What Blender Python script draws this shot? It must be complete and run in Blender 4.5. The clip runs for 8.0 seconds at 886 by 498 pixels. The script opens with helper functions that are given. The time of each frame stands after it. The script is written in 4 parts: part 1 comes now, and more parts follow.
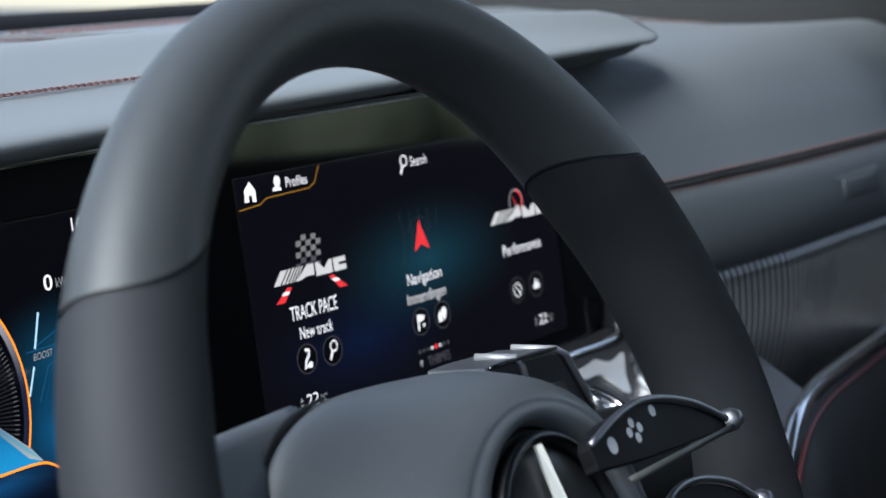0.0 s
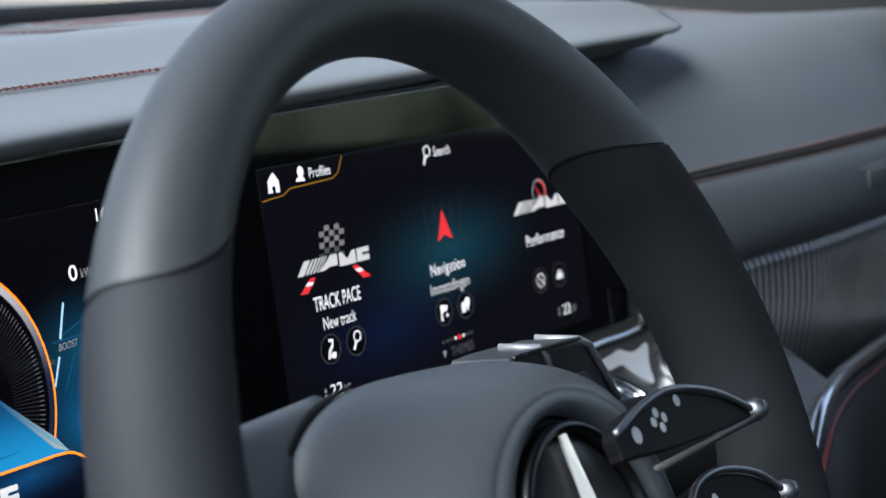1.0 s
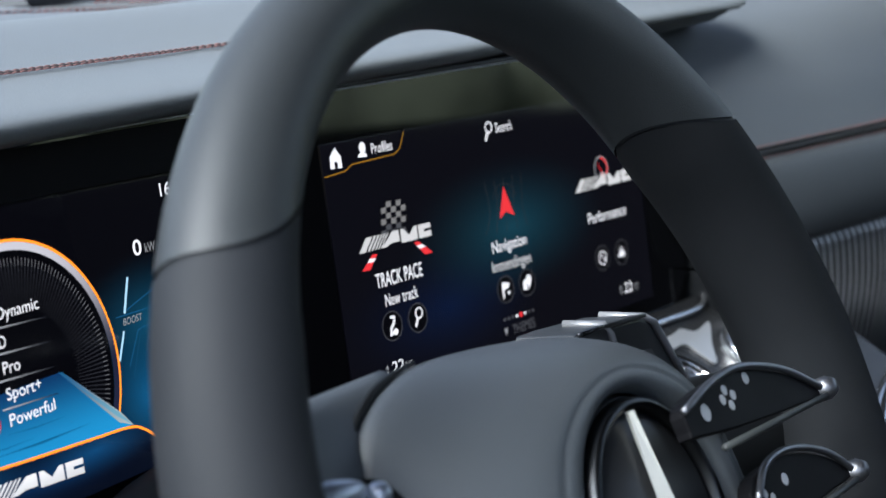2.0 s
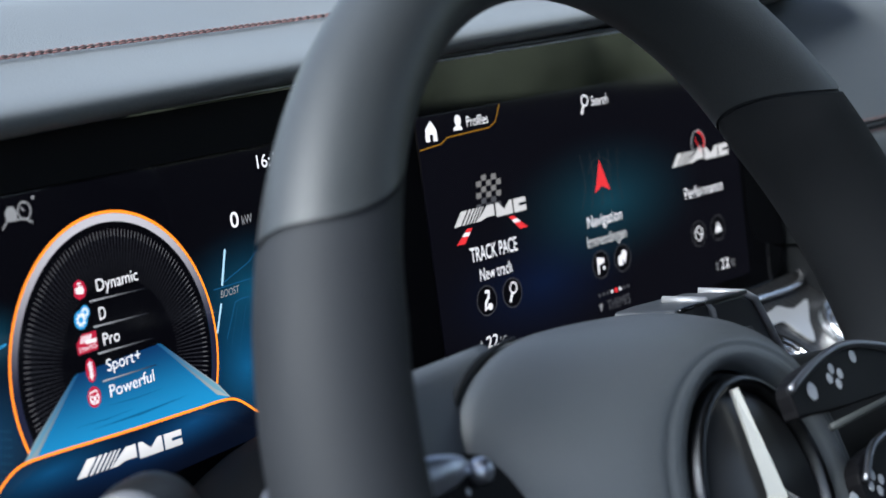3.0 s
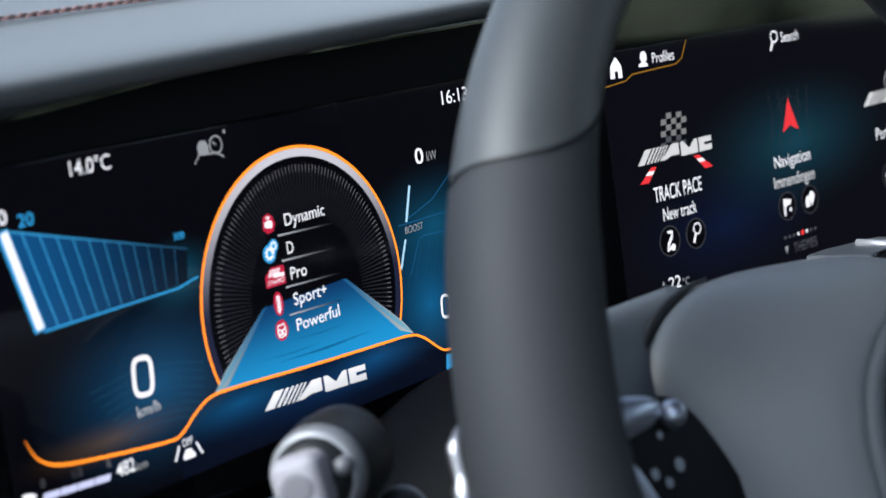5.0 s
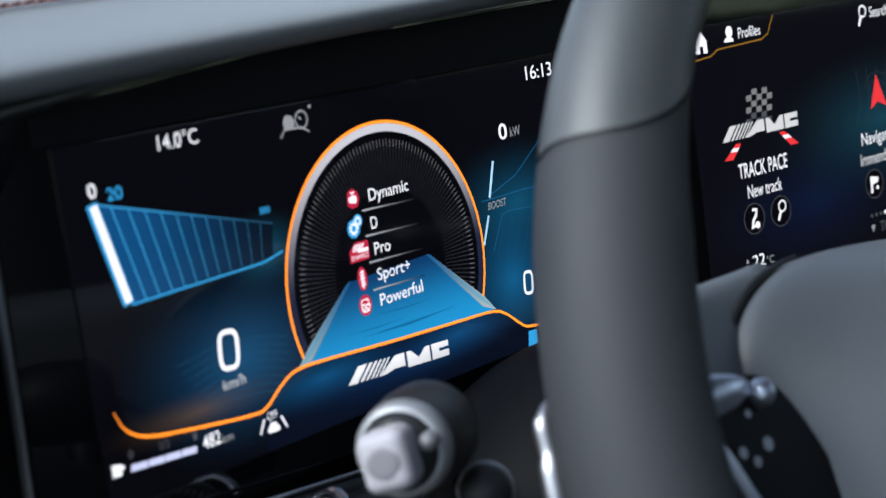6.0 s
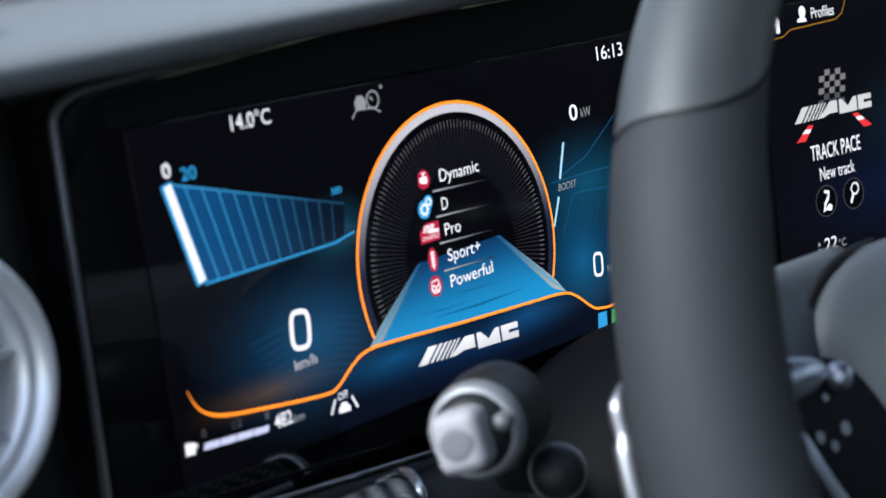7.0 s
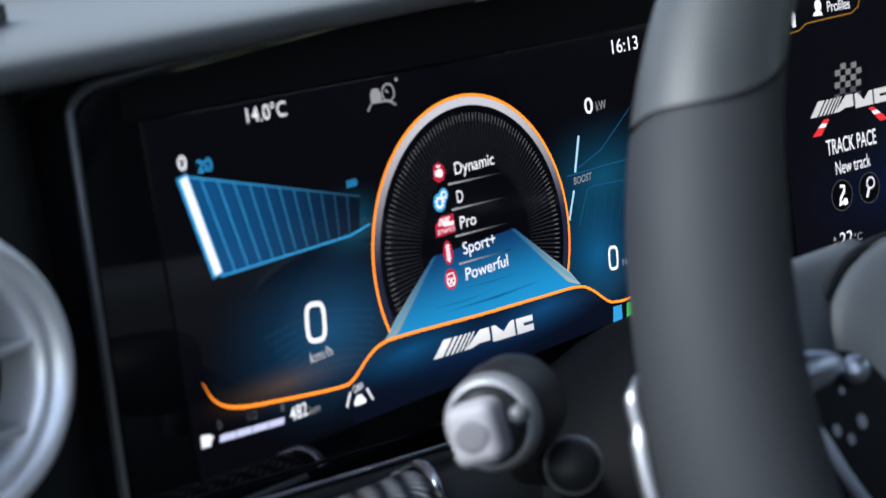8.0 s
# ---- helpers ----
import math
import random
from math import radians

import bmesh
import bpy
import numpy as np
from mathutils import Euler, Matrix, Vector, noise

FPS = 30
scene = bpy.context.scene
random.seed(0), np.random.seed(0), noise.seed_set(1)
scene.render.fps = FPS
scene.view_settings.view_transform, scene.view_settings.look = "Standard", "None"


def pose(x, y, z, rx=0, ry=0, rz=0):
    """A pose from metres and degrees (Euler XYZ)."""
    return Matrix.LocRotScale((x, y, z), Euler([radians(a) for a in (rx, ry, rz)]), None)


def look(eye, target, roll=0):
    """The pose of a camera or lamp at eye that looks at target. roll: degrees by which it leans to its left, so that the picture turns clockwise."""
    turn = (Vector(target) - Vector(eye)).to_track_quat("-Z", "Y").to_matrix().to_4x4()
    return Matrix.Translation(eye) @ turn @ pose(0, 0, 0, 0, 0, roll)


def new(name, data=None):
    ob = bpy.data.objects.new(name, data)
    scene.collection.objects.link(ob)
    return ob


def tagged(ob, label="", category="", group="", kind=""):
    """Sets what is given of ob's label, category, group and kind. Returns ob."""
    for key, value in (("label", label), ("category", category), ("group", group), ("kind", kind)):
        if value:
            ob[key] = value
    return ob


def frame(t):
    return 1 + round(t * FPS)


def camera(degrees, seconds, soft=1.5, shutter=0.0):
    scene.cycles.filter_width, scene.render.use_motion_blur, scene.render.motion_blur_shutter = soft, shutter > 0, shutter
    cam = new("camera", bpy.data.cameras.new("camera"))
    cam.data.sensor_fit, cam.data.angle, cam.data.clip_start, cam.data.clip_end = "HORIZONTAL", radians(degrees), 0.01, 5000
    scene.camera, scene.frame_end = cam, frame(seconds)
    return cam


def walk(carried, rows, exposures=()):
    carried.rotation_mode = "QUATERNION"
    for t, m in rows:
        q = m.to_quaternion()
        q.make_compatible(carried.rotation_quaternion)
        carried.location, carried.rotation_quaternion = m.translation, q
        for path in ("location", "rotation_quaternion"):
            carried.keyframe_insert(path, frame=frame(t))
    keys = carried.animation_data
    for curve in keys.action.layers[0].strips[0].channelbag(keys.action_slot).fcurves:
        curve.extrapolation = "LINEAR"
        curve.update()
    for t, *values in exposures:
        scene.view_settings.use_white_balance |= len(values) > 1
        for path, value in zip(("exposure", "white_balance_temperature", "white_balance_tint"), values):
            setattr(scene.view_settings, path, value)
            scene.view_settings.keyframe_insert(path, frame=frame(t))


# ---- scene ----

# The dashboard is laid out in the frame of the driver's display: x right, y ahead, z up in the
# display's plane, origin at the centre of the dial. DASH leans that frame back into the car.
LEAN_BACK = 8.0
DASH = pose(0, 0, 0.95, -LEAN_BACK, 0, 0)

# ---- camera ----
cam = camera(32.68, 8.0)
ROWS = [
    (0.0, -0.4322, -0.4084, 0.1009, 66.23, -5.92, -7.24),
    (0.5, -0.4329, -0.4089, 0.1006, 66.02, -5.91, -7.39),
    (1.0, -0.4323, -0.4077, 0.1004, 65.35, -6.14, -7.41),
    (2.5, -0.4280, -0.3972, 0.0971, 61.70, -6.80, -7.56),
    (3.0, -0.4264, -0.3928, 0.0970, 59.92, -7.07, -7.57),
    (3.5, -0.4254, -0.3880, 0.0968, 58.31, -7.41, -7.57),
    (4.0, -0.4249, -0.3874, 0.0976, 56.48, -7.83, -7.60),
    (4.5, -0.4243, -0.3846, 0.0968, 54.92, -8.12, -7.69),
    (5.0, -0.4249, -0.3829, 0.0965, 53.30, -8.51, -7.69),
    (6.5, -0.4264, -0.3768, 0.0959, 49.07, -9.13, -7.90),
    (7.0, -0.4271, -0.3750, 0.0958, 47.97, -9.32, -7.95),
    (7.5, -0.4272, -0.3746, 0.0956, 47.46, -9.44, -7.94),
    (8.0, -0.4278, -0.3744, 0.0949, 47.45, -9.41, -7.94),
]


def eye_pose(x, y, z, yaw, pitch, roll):
    return DASH @ pose(x, y, z, 0, 0, -yaw) @ pose(0, 0, 0, 90 + pitch, 0, 0) @ pose(0, 0, 0, 0, 0, roll)


walk(cam, [(t, eye_pose(*row)) for t, *row in ROWS])
cam.data.dof.use_dof = True
cam.data.dof.focus_distance = 0.67
cam.data.dof.aperture_fstop = 12.0

# ---- daylight ----
world = bpy.data.worlds.new("overcast_sky")
scene.world = world
world.use_nodes = True
wt = world.node_tree
sky = wt.nodes.new("ShaderNodeTexSky")
sky.sky_type, sky.sun_disc = "NISHITA", False
sky.sun_elevation, sky.sun_rotation = radians(44.2), radians(-65.6)
pale = wt.nodes.new("ShaderNodeHueSaturation")
pale.inputs["Saturation"].default_value = 0.8
wt.links.new(sky.outputs[0], pale.inputs["Color"])
wt.links.new(pale.outputs[0], wt.nodes["Background"].inputs[0])
wt.nodes["Background"].inputs[1].default_value = 0.13
sun_data = bpy.data.lights.new("sun", "SUN")
sun_data.energy, sun_data.angle, sun_data.color = 4.3, radians(40), (0.90, 0.965, 1.0)
sun = new("sun", sun_data)
sun.matrix_world = look((-4.4, 2.0, 5.6), (0, 0, 0.9))
scene.view_settings.exposure = 1.35
GLOW = 0.56  # brightness of the displays


# ---- materials ----
def material(name, colour=(0.5, 0.5, 0.5), rough=0.5, metal=0.0, spec=0.5, coat=0.0, emit=None, power=0.0):
    m = bpy.data.materials.new(name)
    m.use_nodes = True
    b = m.node_tree.nodes["Principled BSDF"]
    b.inputs["Base Color"].default_value = (*colour, 1)
    b.inputs["Roughness"].default_value = rough
    b.inputs["Metallic"].default_value = metal
    b.inputs["Specular IOR Level"].default_value = spec
    b.inputs["Coat Weight"].default_value = coat
    if emit:
        b.inputs["Emission Color"].default_value = (*emit, 1)
        b.inputs["Emission Strength"].default_value = power * GLOW
    return m


def node(m, kind, **values):
    n = m.node_tree.nodes.new(kind)
    for k, v in values.items():
        n.inputs[k].default_value = v
    return n


def worn(m, fine=900.0, coarse=14.0, bump=0.25, depth=0.0004, vary=0.25, pebble=False):
    """Adds grain, relief and slow unevenness to a material."""
    t = m.node_tree
    b = t.nodes["Principled BSDF"]
    base = tuple(b.inputs["Base Color"].default_value)
    pos = t.nodes.new("ShaderNodeTexCoord")
    slow = node(m, "ShaderNodeTexNoise", Scale=coarse, Detail=4.0)
    if pebble:
        grain = node(m, "ShaderNodeTexVoronoi", Scale=fine)
        grain_out = grain.outputs["Distance"]
    else:
        grain = node(m, "ShaderNodeTexNoise", Scale=fine, Detail=3.0)
        grain_out = grain.outputs["Fac"]
    t.links.new(pos.outputs["Object"], slow.inputs["Vector"])
    t.links.new(pos.outputs["Object"], grain.inputs["Vector"])
    ramp = t.nodes.new("ShaderNodeMix")
    ramp.data_type = "RGBA"
    ramp.inputs["A"].default_value = (*[c * (1 - vary) for c in base[:3]], 1)
    ramp.inputs["B"].default_value = (*[min(1, c * (1 + vary)) for c in base[:3]], 1)
    t.links.new(slow.outputs["Fac"], ramp.inputs["Factor"])
    t.links.new(ramp.outputs["Result"], b.inputs["Base Color"])
    relief = node(m, "ShaderNodeBump", Strength=bump, Distance=depth)
    t.links.new(grain_out, relief.inputs["Height"])
    t.links.new(relief.outputs["Normal"], b.inputs["Normal"])
    rough = b.inputs["Roughness"].default_value
    span = node(m, "ShaderNodeMapRange")
    span.inputs["To Min"].default_value, span.inputs["To Max"].default_value = rough * 0.85, min(1, rough * 1.15)
    t.links.new(slow.outputs["Fac"], span.inputs["Value"])
    t.links.new(span.outputs["Result"], b.inputs["Roughness"])
    return m


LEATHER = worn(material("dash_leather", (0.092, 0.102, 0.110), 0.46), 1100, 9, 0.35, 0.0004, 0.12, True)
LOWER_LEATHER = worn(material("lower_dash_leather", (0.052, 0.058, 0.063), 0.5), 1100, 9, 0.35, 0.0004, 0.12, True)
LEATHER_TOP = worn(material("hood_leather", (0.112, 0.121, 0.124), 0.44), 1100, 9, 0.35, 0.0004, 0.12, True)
COVER_LEATHER = worn(material("cover_leather", (0.066, 0.0745, 0.083), 0.45), 1500, 20, 0.25, 0.0003, 0.12, True)
RIM_LEATHER = worn(material("rim_leather", (0.029, 0.0328, 0.0355), 0.48, 0.0, 0.5), 1500, 20, 0.25, 0.0003, 0.15, True)
GRIP_LEATHER = worn(material("grip_leather", (0.0185, 0.0205, 0.0240), 0.65, 0.0, 0.22), 1500, 20, 0.3, 0.0003, 0.18, True)
# right grip only: shade put into the colour, darker than the left grip
SHADED_SUEDE = worn(material("shaded_suede", (0.013, 0.0145, 0.0165), 0.75, 0.0, 0.15), 2500, 25, 0.5, 0.0004, 0.3)
SOFT_BLACK = worn(material("soft_black_plastic", (0.010, 0.011, 0.012), 0.45, 0.0, 0.25), 1600, 12, 0.15, 0.0002, 0.15)
PIANO = material("gloss_black", (0.006, 0.006, 0.007), 0.08)
CHROME = worn(material("satin_chrome", (0.72, 0.73, 0.75), 0.22, 1.0), 400, 30, 0.04, 0.0001, 0.08)
ALUMINIUM = worn(material("brushed_aluminium", (0.6, 0.61, 0.63), 0.36, 1.0), 700, 30, 0.05, 0.0001, 0.08)
RED_THREAD = worn(material("red_thread", (0.26, 0.11, 0.095), 0.8), 2000, 60, 0.3, 0.0002, 0.3)
HOOD_THREAD = worn(material("faded_red_thread", (0.21, 0.10, 0.095), 0.8), 2000, 60, 0.3, 0.0002, 0.3)
GROOVE = worn(material("seam_groove", (0.05, 0.045, 0.045), 0.7), 1500, 20, 0.2, 0.0002, 0.15)
HEADLINER = worn(material("black_headliner", (0.03, 0.03, 0.032), 0.95), 500, 4, 0.3, 0.001, 0.2)
GROUND = worn(material("grey_asphalt", (0.06, 0.06, 0.06), 0.9), 60, 0.5, 0.4, 0.01, 0.3)
FRIT = material("black_glass_border", (0.006, 0.006, 0.007), 0.7, 0.0, 0.1)


def carbon(name, band=70.0, turned=(0.5, 0.6, 0.75), cross="Z", pale=0.07):
    m = material(name, (0.03, 0.03, 0.032), 0.35, 0.0, 0.3, 0.2)
    t = m.node_tree
    b = t.nodes["Principled BSDF"]
    pos = t.nodes.new("ShaderNodeTexCoord")
    turn = t.nodes.new("ShaderNodeMapping")
    turn.inputs["Rotation"].default_value = turned
    t.links.new(pos.outputs["Object"], turn.inputs["Vector"])
    a = node(m, "ShaderNodeTexWave", Scale=band)
    c = node(m, "ShaderNodeTexWave", Scale=130.0)
    a.bands_direction, c.bands_direction = "X", cross
    t.links.new(turn.outputs[0], a.inputs["Vector"])
    t.links.new(turn.outputs[0], c.inputs["Vector"])
    tow = t.nodes.new("ShaderNodeMath")
    tow.operation = "MULTIPLY"
    t.links.new(a.outputs["Fac"], tow.inputs[0])
    t.links.new(c.outputs["Fac"], tow.inputs[1])
    mix = t.nodes.new("ShaderNodeMix")
    mix.data_type = "RGBA"
    mix.inputs["A"].default_value, mix.inputs["B"].default_value = (0.003, 0.003, 0.0035, 1), (pale, pale * 1.03, pale * 1.08, 1)
    t.links.new(tow.outputs[0], mix.inputs["Factor"])
    t.links.new(mix.outputs["Result"], b.inputs["Base Color"])
    return m


CARBON = carbon("carbon_weave")
TRIM_CARBON = carbon("carbon_trim_weave", 36.0, (0.0, 0.0, 0.55), "Y", 0.34)


def light(name, colour, power=1.0):
    """A lit patch of a display, under the same gloss as its glass."""
    return material(name, (0.003, 0.003, 0.003), 0.12, 0.0, 0.3, 0.0, colour, power)


WHITE = light("lit_white", (0.9, 0.92, 1.0), 0.85)
GREY = light("lit_grey", (0.4, 0.42, 0.46), 0.55)
DIM = light("lit_dim", (0.16, 0.17, 0.2), 0.35)
FAINT = light("lit_faint", (0.05, 0.055, 0.065), 0.5)
RED = light("lit_red", (0.85, 0.04, 0.05), 0.75)
DEEP_RED = light("lit_deep_red", (0.55, 0.02, 0.06), 0.7)
ORANGE = light("lit_orange", (1.0, 0.27, 0.02), 1.15)
AMBER_DIM = light("lit_amber", (0.6, 0.3, 0.03), 0.35)
BLUE = light("lit_blue", (0.03, 0.33, 0.7), 0.8)
PALE_BLUE = light("lit_pale_blue", (0.45, 0.75, 1.0), 0.8)
BAR_BLUE = light("lit_bar_blue", (0.02, 0.2, 0.48), 0.35)
GREEN = light("lit_green", (0.08, 0.6, 0.12), 0.7)
TICK = light("lit_tick", (0.26, 0.27, 0.3), 0.34)
SHADE = light("lit_shade", (0.014, 0.015, 0.02), 1.0)
DARK_DISC = light("lit_dark_disc", (0.002, 0.002, 0.004), 0.5)


def glow_screen(name, floor_colour, blobs):
    """A dark display picture with soft coloured glows: (x, z, half width, half height, colour)."""
    m = material(name, (0.003, 0.003, 0.003), 0.06, 0.0, 0.5)
    t = m.node_tree
    b = t.nodes["Principled BSDF"]
    pos = t.nodes.new("ShaderNodeTexCoord")
    total = None
    for x, z, w, h, colour in blobs:
        shift = t.nodes.new("ShaderNodeMapping")
        shift.vector_type = "POINT"
        shift.inputs["Scale"].default_value = (1 / w, 0, 1 / h)
        shift.inputs["Location"].default_value = (-x / w, 0, -z / h)
        t.links.new(pos.outputs["Object"], shift.inputs["Vector"])
        ball = t.nodes.new("ShaderNodeTexGradient")
        ball.gradient_type = "QUADRATIC_SPHERE"
        t.links.new(shift.outputs[0], ball.inputs["Vector"])
        tint = t.nodes.new("ShaderNodeMix")
        tint.data_type = "RGBA"
        tint.inputs["A"].default_value = (0, 0, 0, 1)
        tint.inputs["B"].default_value = (*colour, 1)
        t.links.new(ball.outputs["Fac"], tint.inputs["Factor"])
        add = t.nodes.new("ShaderNodeMix")
        add.data_type, add.blend_type = "RGBA", "ADD"
        add.inputs["Factor"].default_value = 1.0
        if total is None:
            add.inputs["A"].default_value = (*floor_colour, 1)
        else:
            t.links.new(total, add.inputs["A"])
        t.links.new(tint.outputs["Result"], add.inputs["B"])
        total = add.outputs["Result"]
    t.links.new(total, b.inputs["Emission Color"])
    b.inputs["Emission Strength"].default_value = GLOW
    return m


def sweep_light(name, axis, lo, hi, colour_lo, colour_hi):
    """A lit patch whose colour runs from one end to the other along x or z."""
    m = material(name, (0.003, 0.003, 0.003), 0.12, 0.0, 0.3)
    t = m.node_tree
    b = t.nodes["Principled BSDF"]
    pos = t.nodes.new("ShaderNodeTexCoord")
    cut = t.nodes.new("ShaderNodeSeparateXYZ")
    t.links.new(pos.outputs["Object"], cut.inputs[0])
    span = node(m, "ShaderNodeMapRange")
    span.interpolation_type = "SMOOTHSTEP"
    span.inputs["From Min"].default_value, span.inputs["From Max"].default_value = lo, hi
    t.links.new(cut.outputs["XYZ".index(axis)], span.inputs["Value"])
    mix = t.nodes.new("ShaderNodeMix")
    mix.data_type = "RGBA"
    mix.inputs["A"].default_value, mix.inputs["B"].default_value = (*colour_lo, 1), (*colour_hi, 1)
    t.links.new(span.outputs["Result"], mix.inputs["Factor"])
    t.links.new(mix.outputs["Result"], b.inputs["Emission Color"])
    b.inputs["Emission Strength"].default_value = GLOW
    return m


# ---- building helpers ----
def thing(name, label, category, at=None, group="", kind=""):
    ob = new(name)
    ob.empty_display_size = 0.02
    ob.matrix_world = DASH @ (at or Matrix())
    return tagged(ob, label, category, group, kind)


def part(name, bm, mat, parent, label="", smooth=True, local=None):
    if local is not None:
        bm.transform(local)
    bmesh.ops.recalc_face_normals(bm, faces=bm.faces)
    me = bpy.data.meshes.new(name)
    bm.to_mesh(me)
    bm.free()
    me.materials.append(mat)
    if smooth:
        me.shade_smooth()
    ob = new(name, me)
    ob.parent = parent
    return tagged(ob, label)


def bevelled(ob, width, segments=3):
    mod = ob.modifiers.new("edge", "BEVEL")
    mod.width, mod.segments, mod.limit_method, mod.angle_limit = width, segments, "ANGLE", radians(35)
    return ob


def box(x0, x1, y0, y1, z0, z1):
    bm = bmesh.new()
    bmesh.ops.create_cube(bm, size=1)
    bm.transform(Matrix.Translation(((x0 + x1) / 2, (y0 + y1) / 2, (z0 + z1) / 2)) @ Matrix.Diagonal((x1 - x0, y1 - y0, z1 - z0, 1)))
    return bm


def loft(sections, closed=False, caps=True):
    """Skins a row of equal-length point lists; closed: each list is a loop."""
    bm = bmesh.new()
    rows = [[bm.verts.new(p) for p in s] for s in sections]
    n = len(rows[0])
    for a, b in zip(rows, rows[1:]):
        for i in range(n if closed else n - 1):
            j = (i + 1) % n
            bm.faces.new((a[i], a[j], b[j], b[i]))
    if closed and caps:
        bm.faces.new(rows[0])
        bm.faces.new(list(reversed(rows[-1])))
    return bm


def fine(points, steps=6):
    """A smooth line through points (Catmull-Rom)."""
    pts = [Vector(p) for p in points]
    pts = [2 * pts[0] - pts[1]] + pts + [2 * pts[-1] - pts[-2]]
    out = []
    for a, b, c, d in zip(pts, pts[1:], pts[2:], pts[3:]):
        for k in range(steps):
            t = k / steps
            out.append(0.5 * (2 * b + (c - a) * t + (2 * a - 5 * b + 4 * c - d) * t * t + (3 * b - a - 3 * c + d) * t ** 3))
    out.append(pts[-2])
    return out


def tube(points, radius, sides=10, closed=False, flat=1.0, up=(0, 0, 1)):
    """A round or flattened rod along points; radius may be a list."""
    pts = [Vector(p) for p in points]
    n = len(pts)
    radii = radius if isinstance(radius, (list, tuple)) else [radius] * n
    secs = []
    for i, p in enumerate(pts):
        a = pts[(i - 1) % n] if closed or i else p
        b = pts[(i + 1) % n] if closed or i < n - 1 else p
        d = (b - a).normalized()
        u = d.cross(Vector(up))
        u = u.normalized() if u.length > 1e-5 else Vector((1, 0, 0))
        v = u.cross(d).normalized()
        secs.append([p + radii[i] * (math.cos(q) * u + flat * math.sin(q) * v) for q in [math.tau * k / sides for k in range(sides)]])
    if closed:
        secs.append(secs[0])
        bm = loft(secs, True, False)
        bmesh.ops.remove_doubles(bm, verts=bm.verts, dist=1e-6)
        return bm
    return loft(secs, True)


def lathe(profile, sides=40, axis="y", a0=0.0, a1=math.tau):
    """Turns (radius, height) pairs round an axis."""
    full = abs(a1 - a0 - math.tau) < 1e-6
    secs = []
    for k in range(sides + 1):
        a = a0 + (a1 - a0) * k / sides
        ca, sa = math.cos(a), math.sin(a)
        if axis == "y":
            secs.append([Vector((r * ca, h, r * sa)) for r, h in profile])
        elif axis == "x":
            secs.append([Vector((h, r * ca, r * sa)) for r, h in profile])
        else:
            secs.append([Vector((r * ca, r * sa, h)) for r, h in profile])
    bm = loft(secs)
    bmesh.ops.remove_doubles(bm, verts=bm.verts, dist=1e-6)
    return bm


def plate(points, y0=0.0, y1=-0.0004):
    """A flat shape of (x, z) points, y0 to y1 thick."""
    bm = bmesh.new()
    a = [bm.verts.new((x, y1, z)) for x, z in points]
    b = [bm.verts.new((x, y0, z)) for x, z in points]
    bm.faces.new(a)
    for i in range(len(a)):
        j = (i + 1) % len(a)
        bm.faces.new((a[i], b[i], b[j], a[j]))
    bm.normal_update()
    bmesh.ops.triangulate(bm, faces=[f for f in bm.faces if len(f.verts) > 4])
    return bm


def ribbon(points, width, y=-0.0004, closed=False):
    """A flat line of some width along (x, z) points; width may be a list."""
    pts = [Vector(p) for p in points]
    n = len(pts)
    ws = width if isinstance(width, (list, tuple)) else [width] * n
    bm = bmesh.new()
    rows = []
    for i, p in enumerate(pts):
        a = pts[(i - 1) % n] if closed or i else p
        b = pts[(i + 1) % n] if closed or i < n - 1 else p
        d = (b - a).normalized()
        u = Vector((-d.y, d.x)) * ws[i] / 2
        rows.append((bm.verts.new((p.x + u.x, y, p.y + u.y)), bm.verts.new((p.x - u.x, y, p.y - u.y))))
    if closed:
        rows.append(rows[0])
    for a, b in zip(rows, rows[1:]):
        bm.faces.new((a[0], a[1], b[1], b[0]))
    return bm


def merged(*bms):
    out = bmesh.new()
    for b in bms:
        me = bpy.data.meshes.new("piece")
        b.to_mesh(me)
        b.free()
        out.from_mesh(me)
        bpy.data.meshes.remove(me)
    return out


def ring(x, z, r, w, y=-0.0004, a0=0.0, a1=360.0, n=64):
    full = a1 - a0 >= 359.9
    steps = n if full else n + 1
    return ribbon([(x + r * math.cos(radians(a0 + (a1 - a0) * k / n)), z + r * math.sin(radians(a0 + (a1 - a0) * k / n))) for k in range(steps)], w, y, full)


def disc(x, z, r, y=-0.0004, n=28, squash=1.0):
    return plate([(x + r * math.cos(math.tau * k / n), z + squash * r * math.sin(math.tau * k / n)) for k in range(n)], y + 0.0002, y)


def words(text, x, z, height, width, y=-0.0006, slant=0.0, bold=0.0):
    """Lettering with its foot at (x, z), its capitals that high, and stretched to that width."""
    cu = bpy.data.curves.new("lettering", "FONT")
    cu.body = text
    cu.fill_mode = "FRONT"
    cu.offset = bold
    ob = bpy.data.objects.new("lettering", cu)
    scene.collection.objects.link(ob)
    bpy.context.view_layer.update()
    me = bpy.data.meshes.new_from_object(ob.evaluated_get(bpy.context.evaluated_depsgraph_get()))
    bm = bmesh.new()
    bm.from_mesh(me)
    bpy.data.objects.remove(ob)
    bpy.data.curves.remove(cu)
    bpy.data.meshes.remove(me)
    xs = [v.co.x for v in bm.verts]
    x0, x1 = min(xs), max(xs)
    for v in bm.verts:
        q = v.co.y / 0.69 * height
        v.co = Vector((x + (v.co.x - x0) / (x1 - x0) * width + slant * q, y, z + q))
    return bm


def lit(name, bm, mat, parent, label="", local=None):
    if parent.name != "display_panel":
        for v in bm.verts:
            v.co.y *= 0.2
    return part(name, bm, mat, parent, label, False, local)


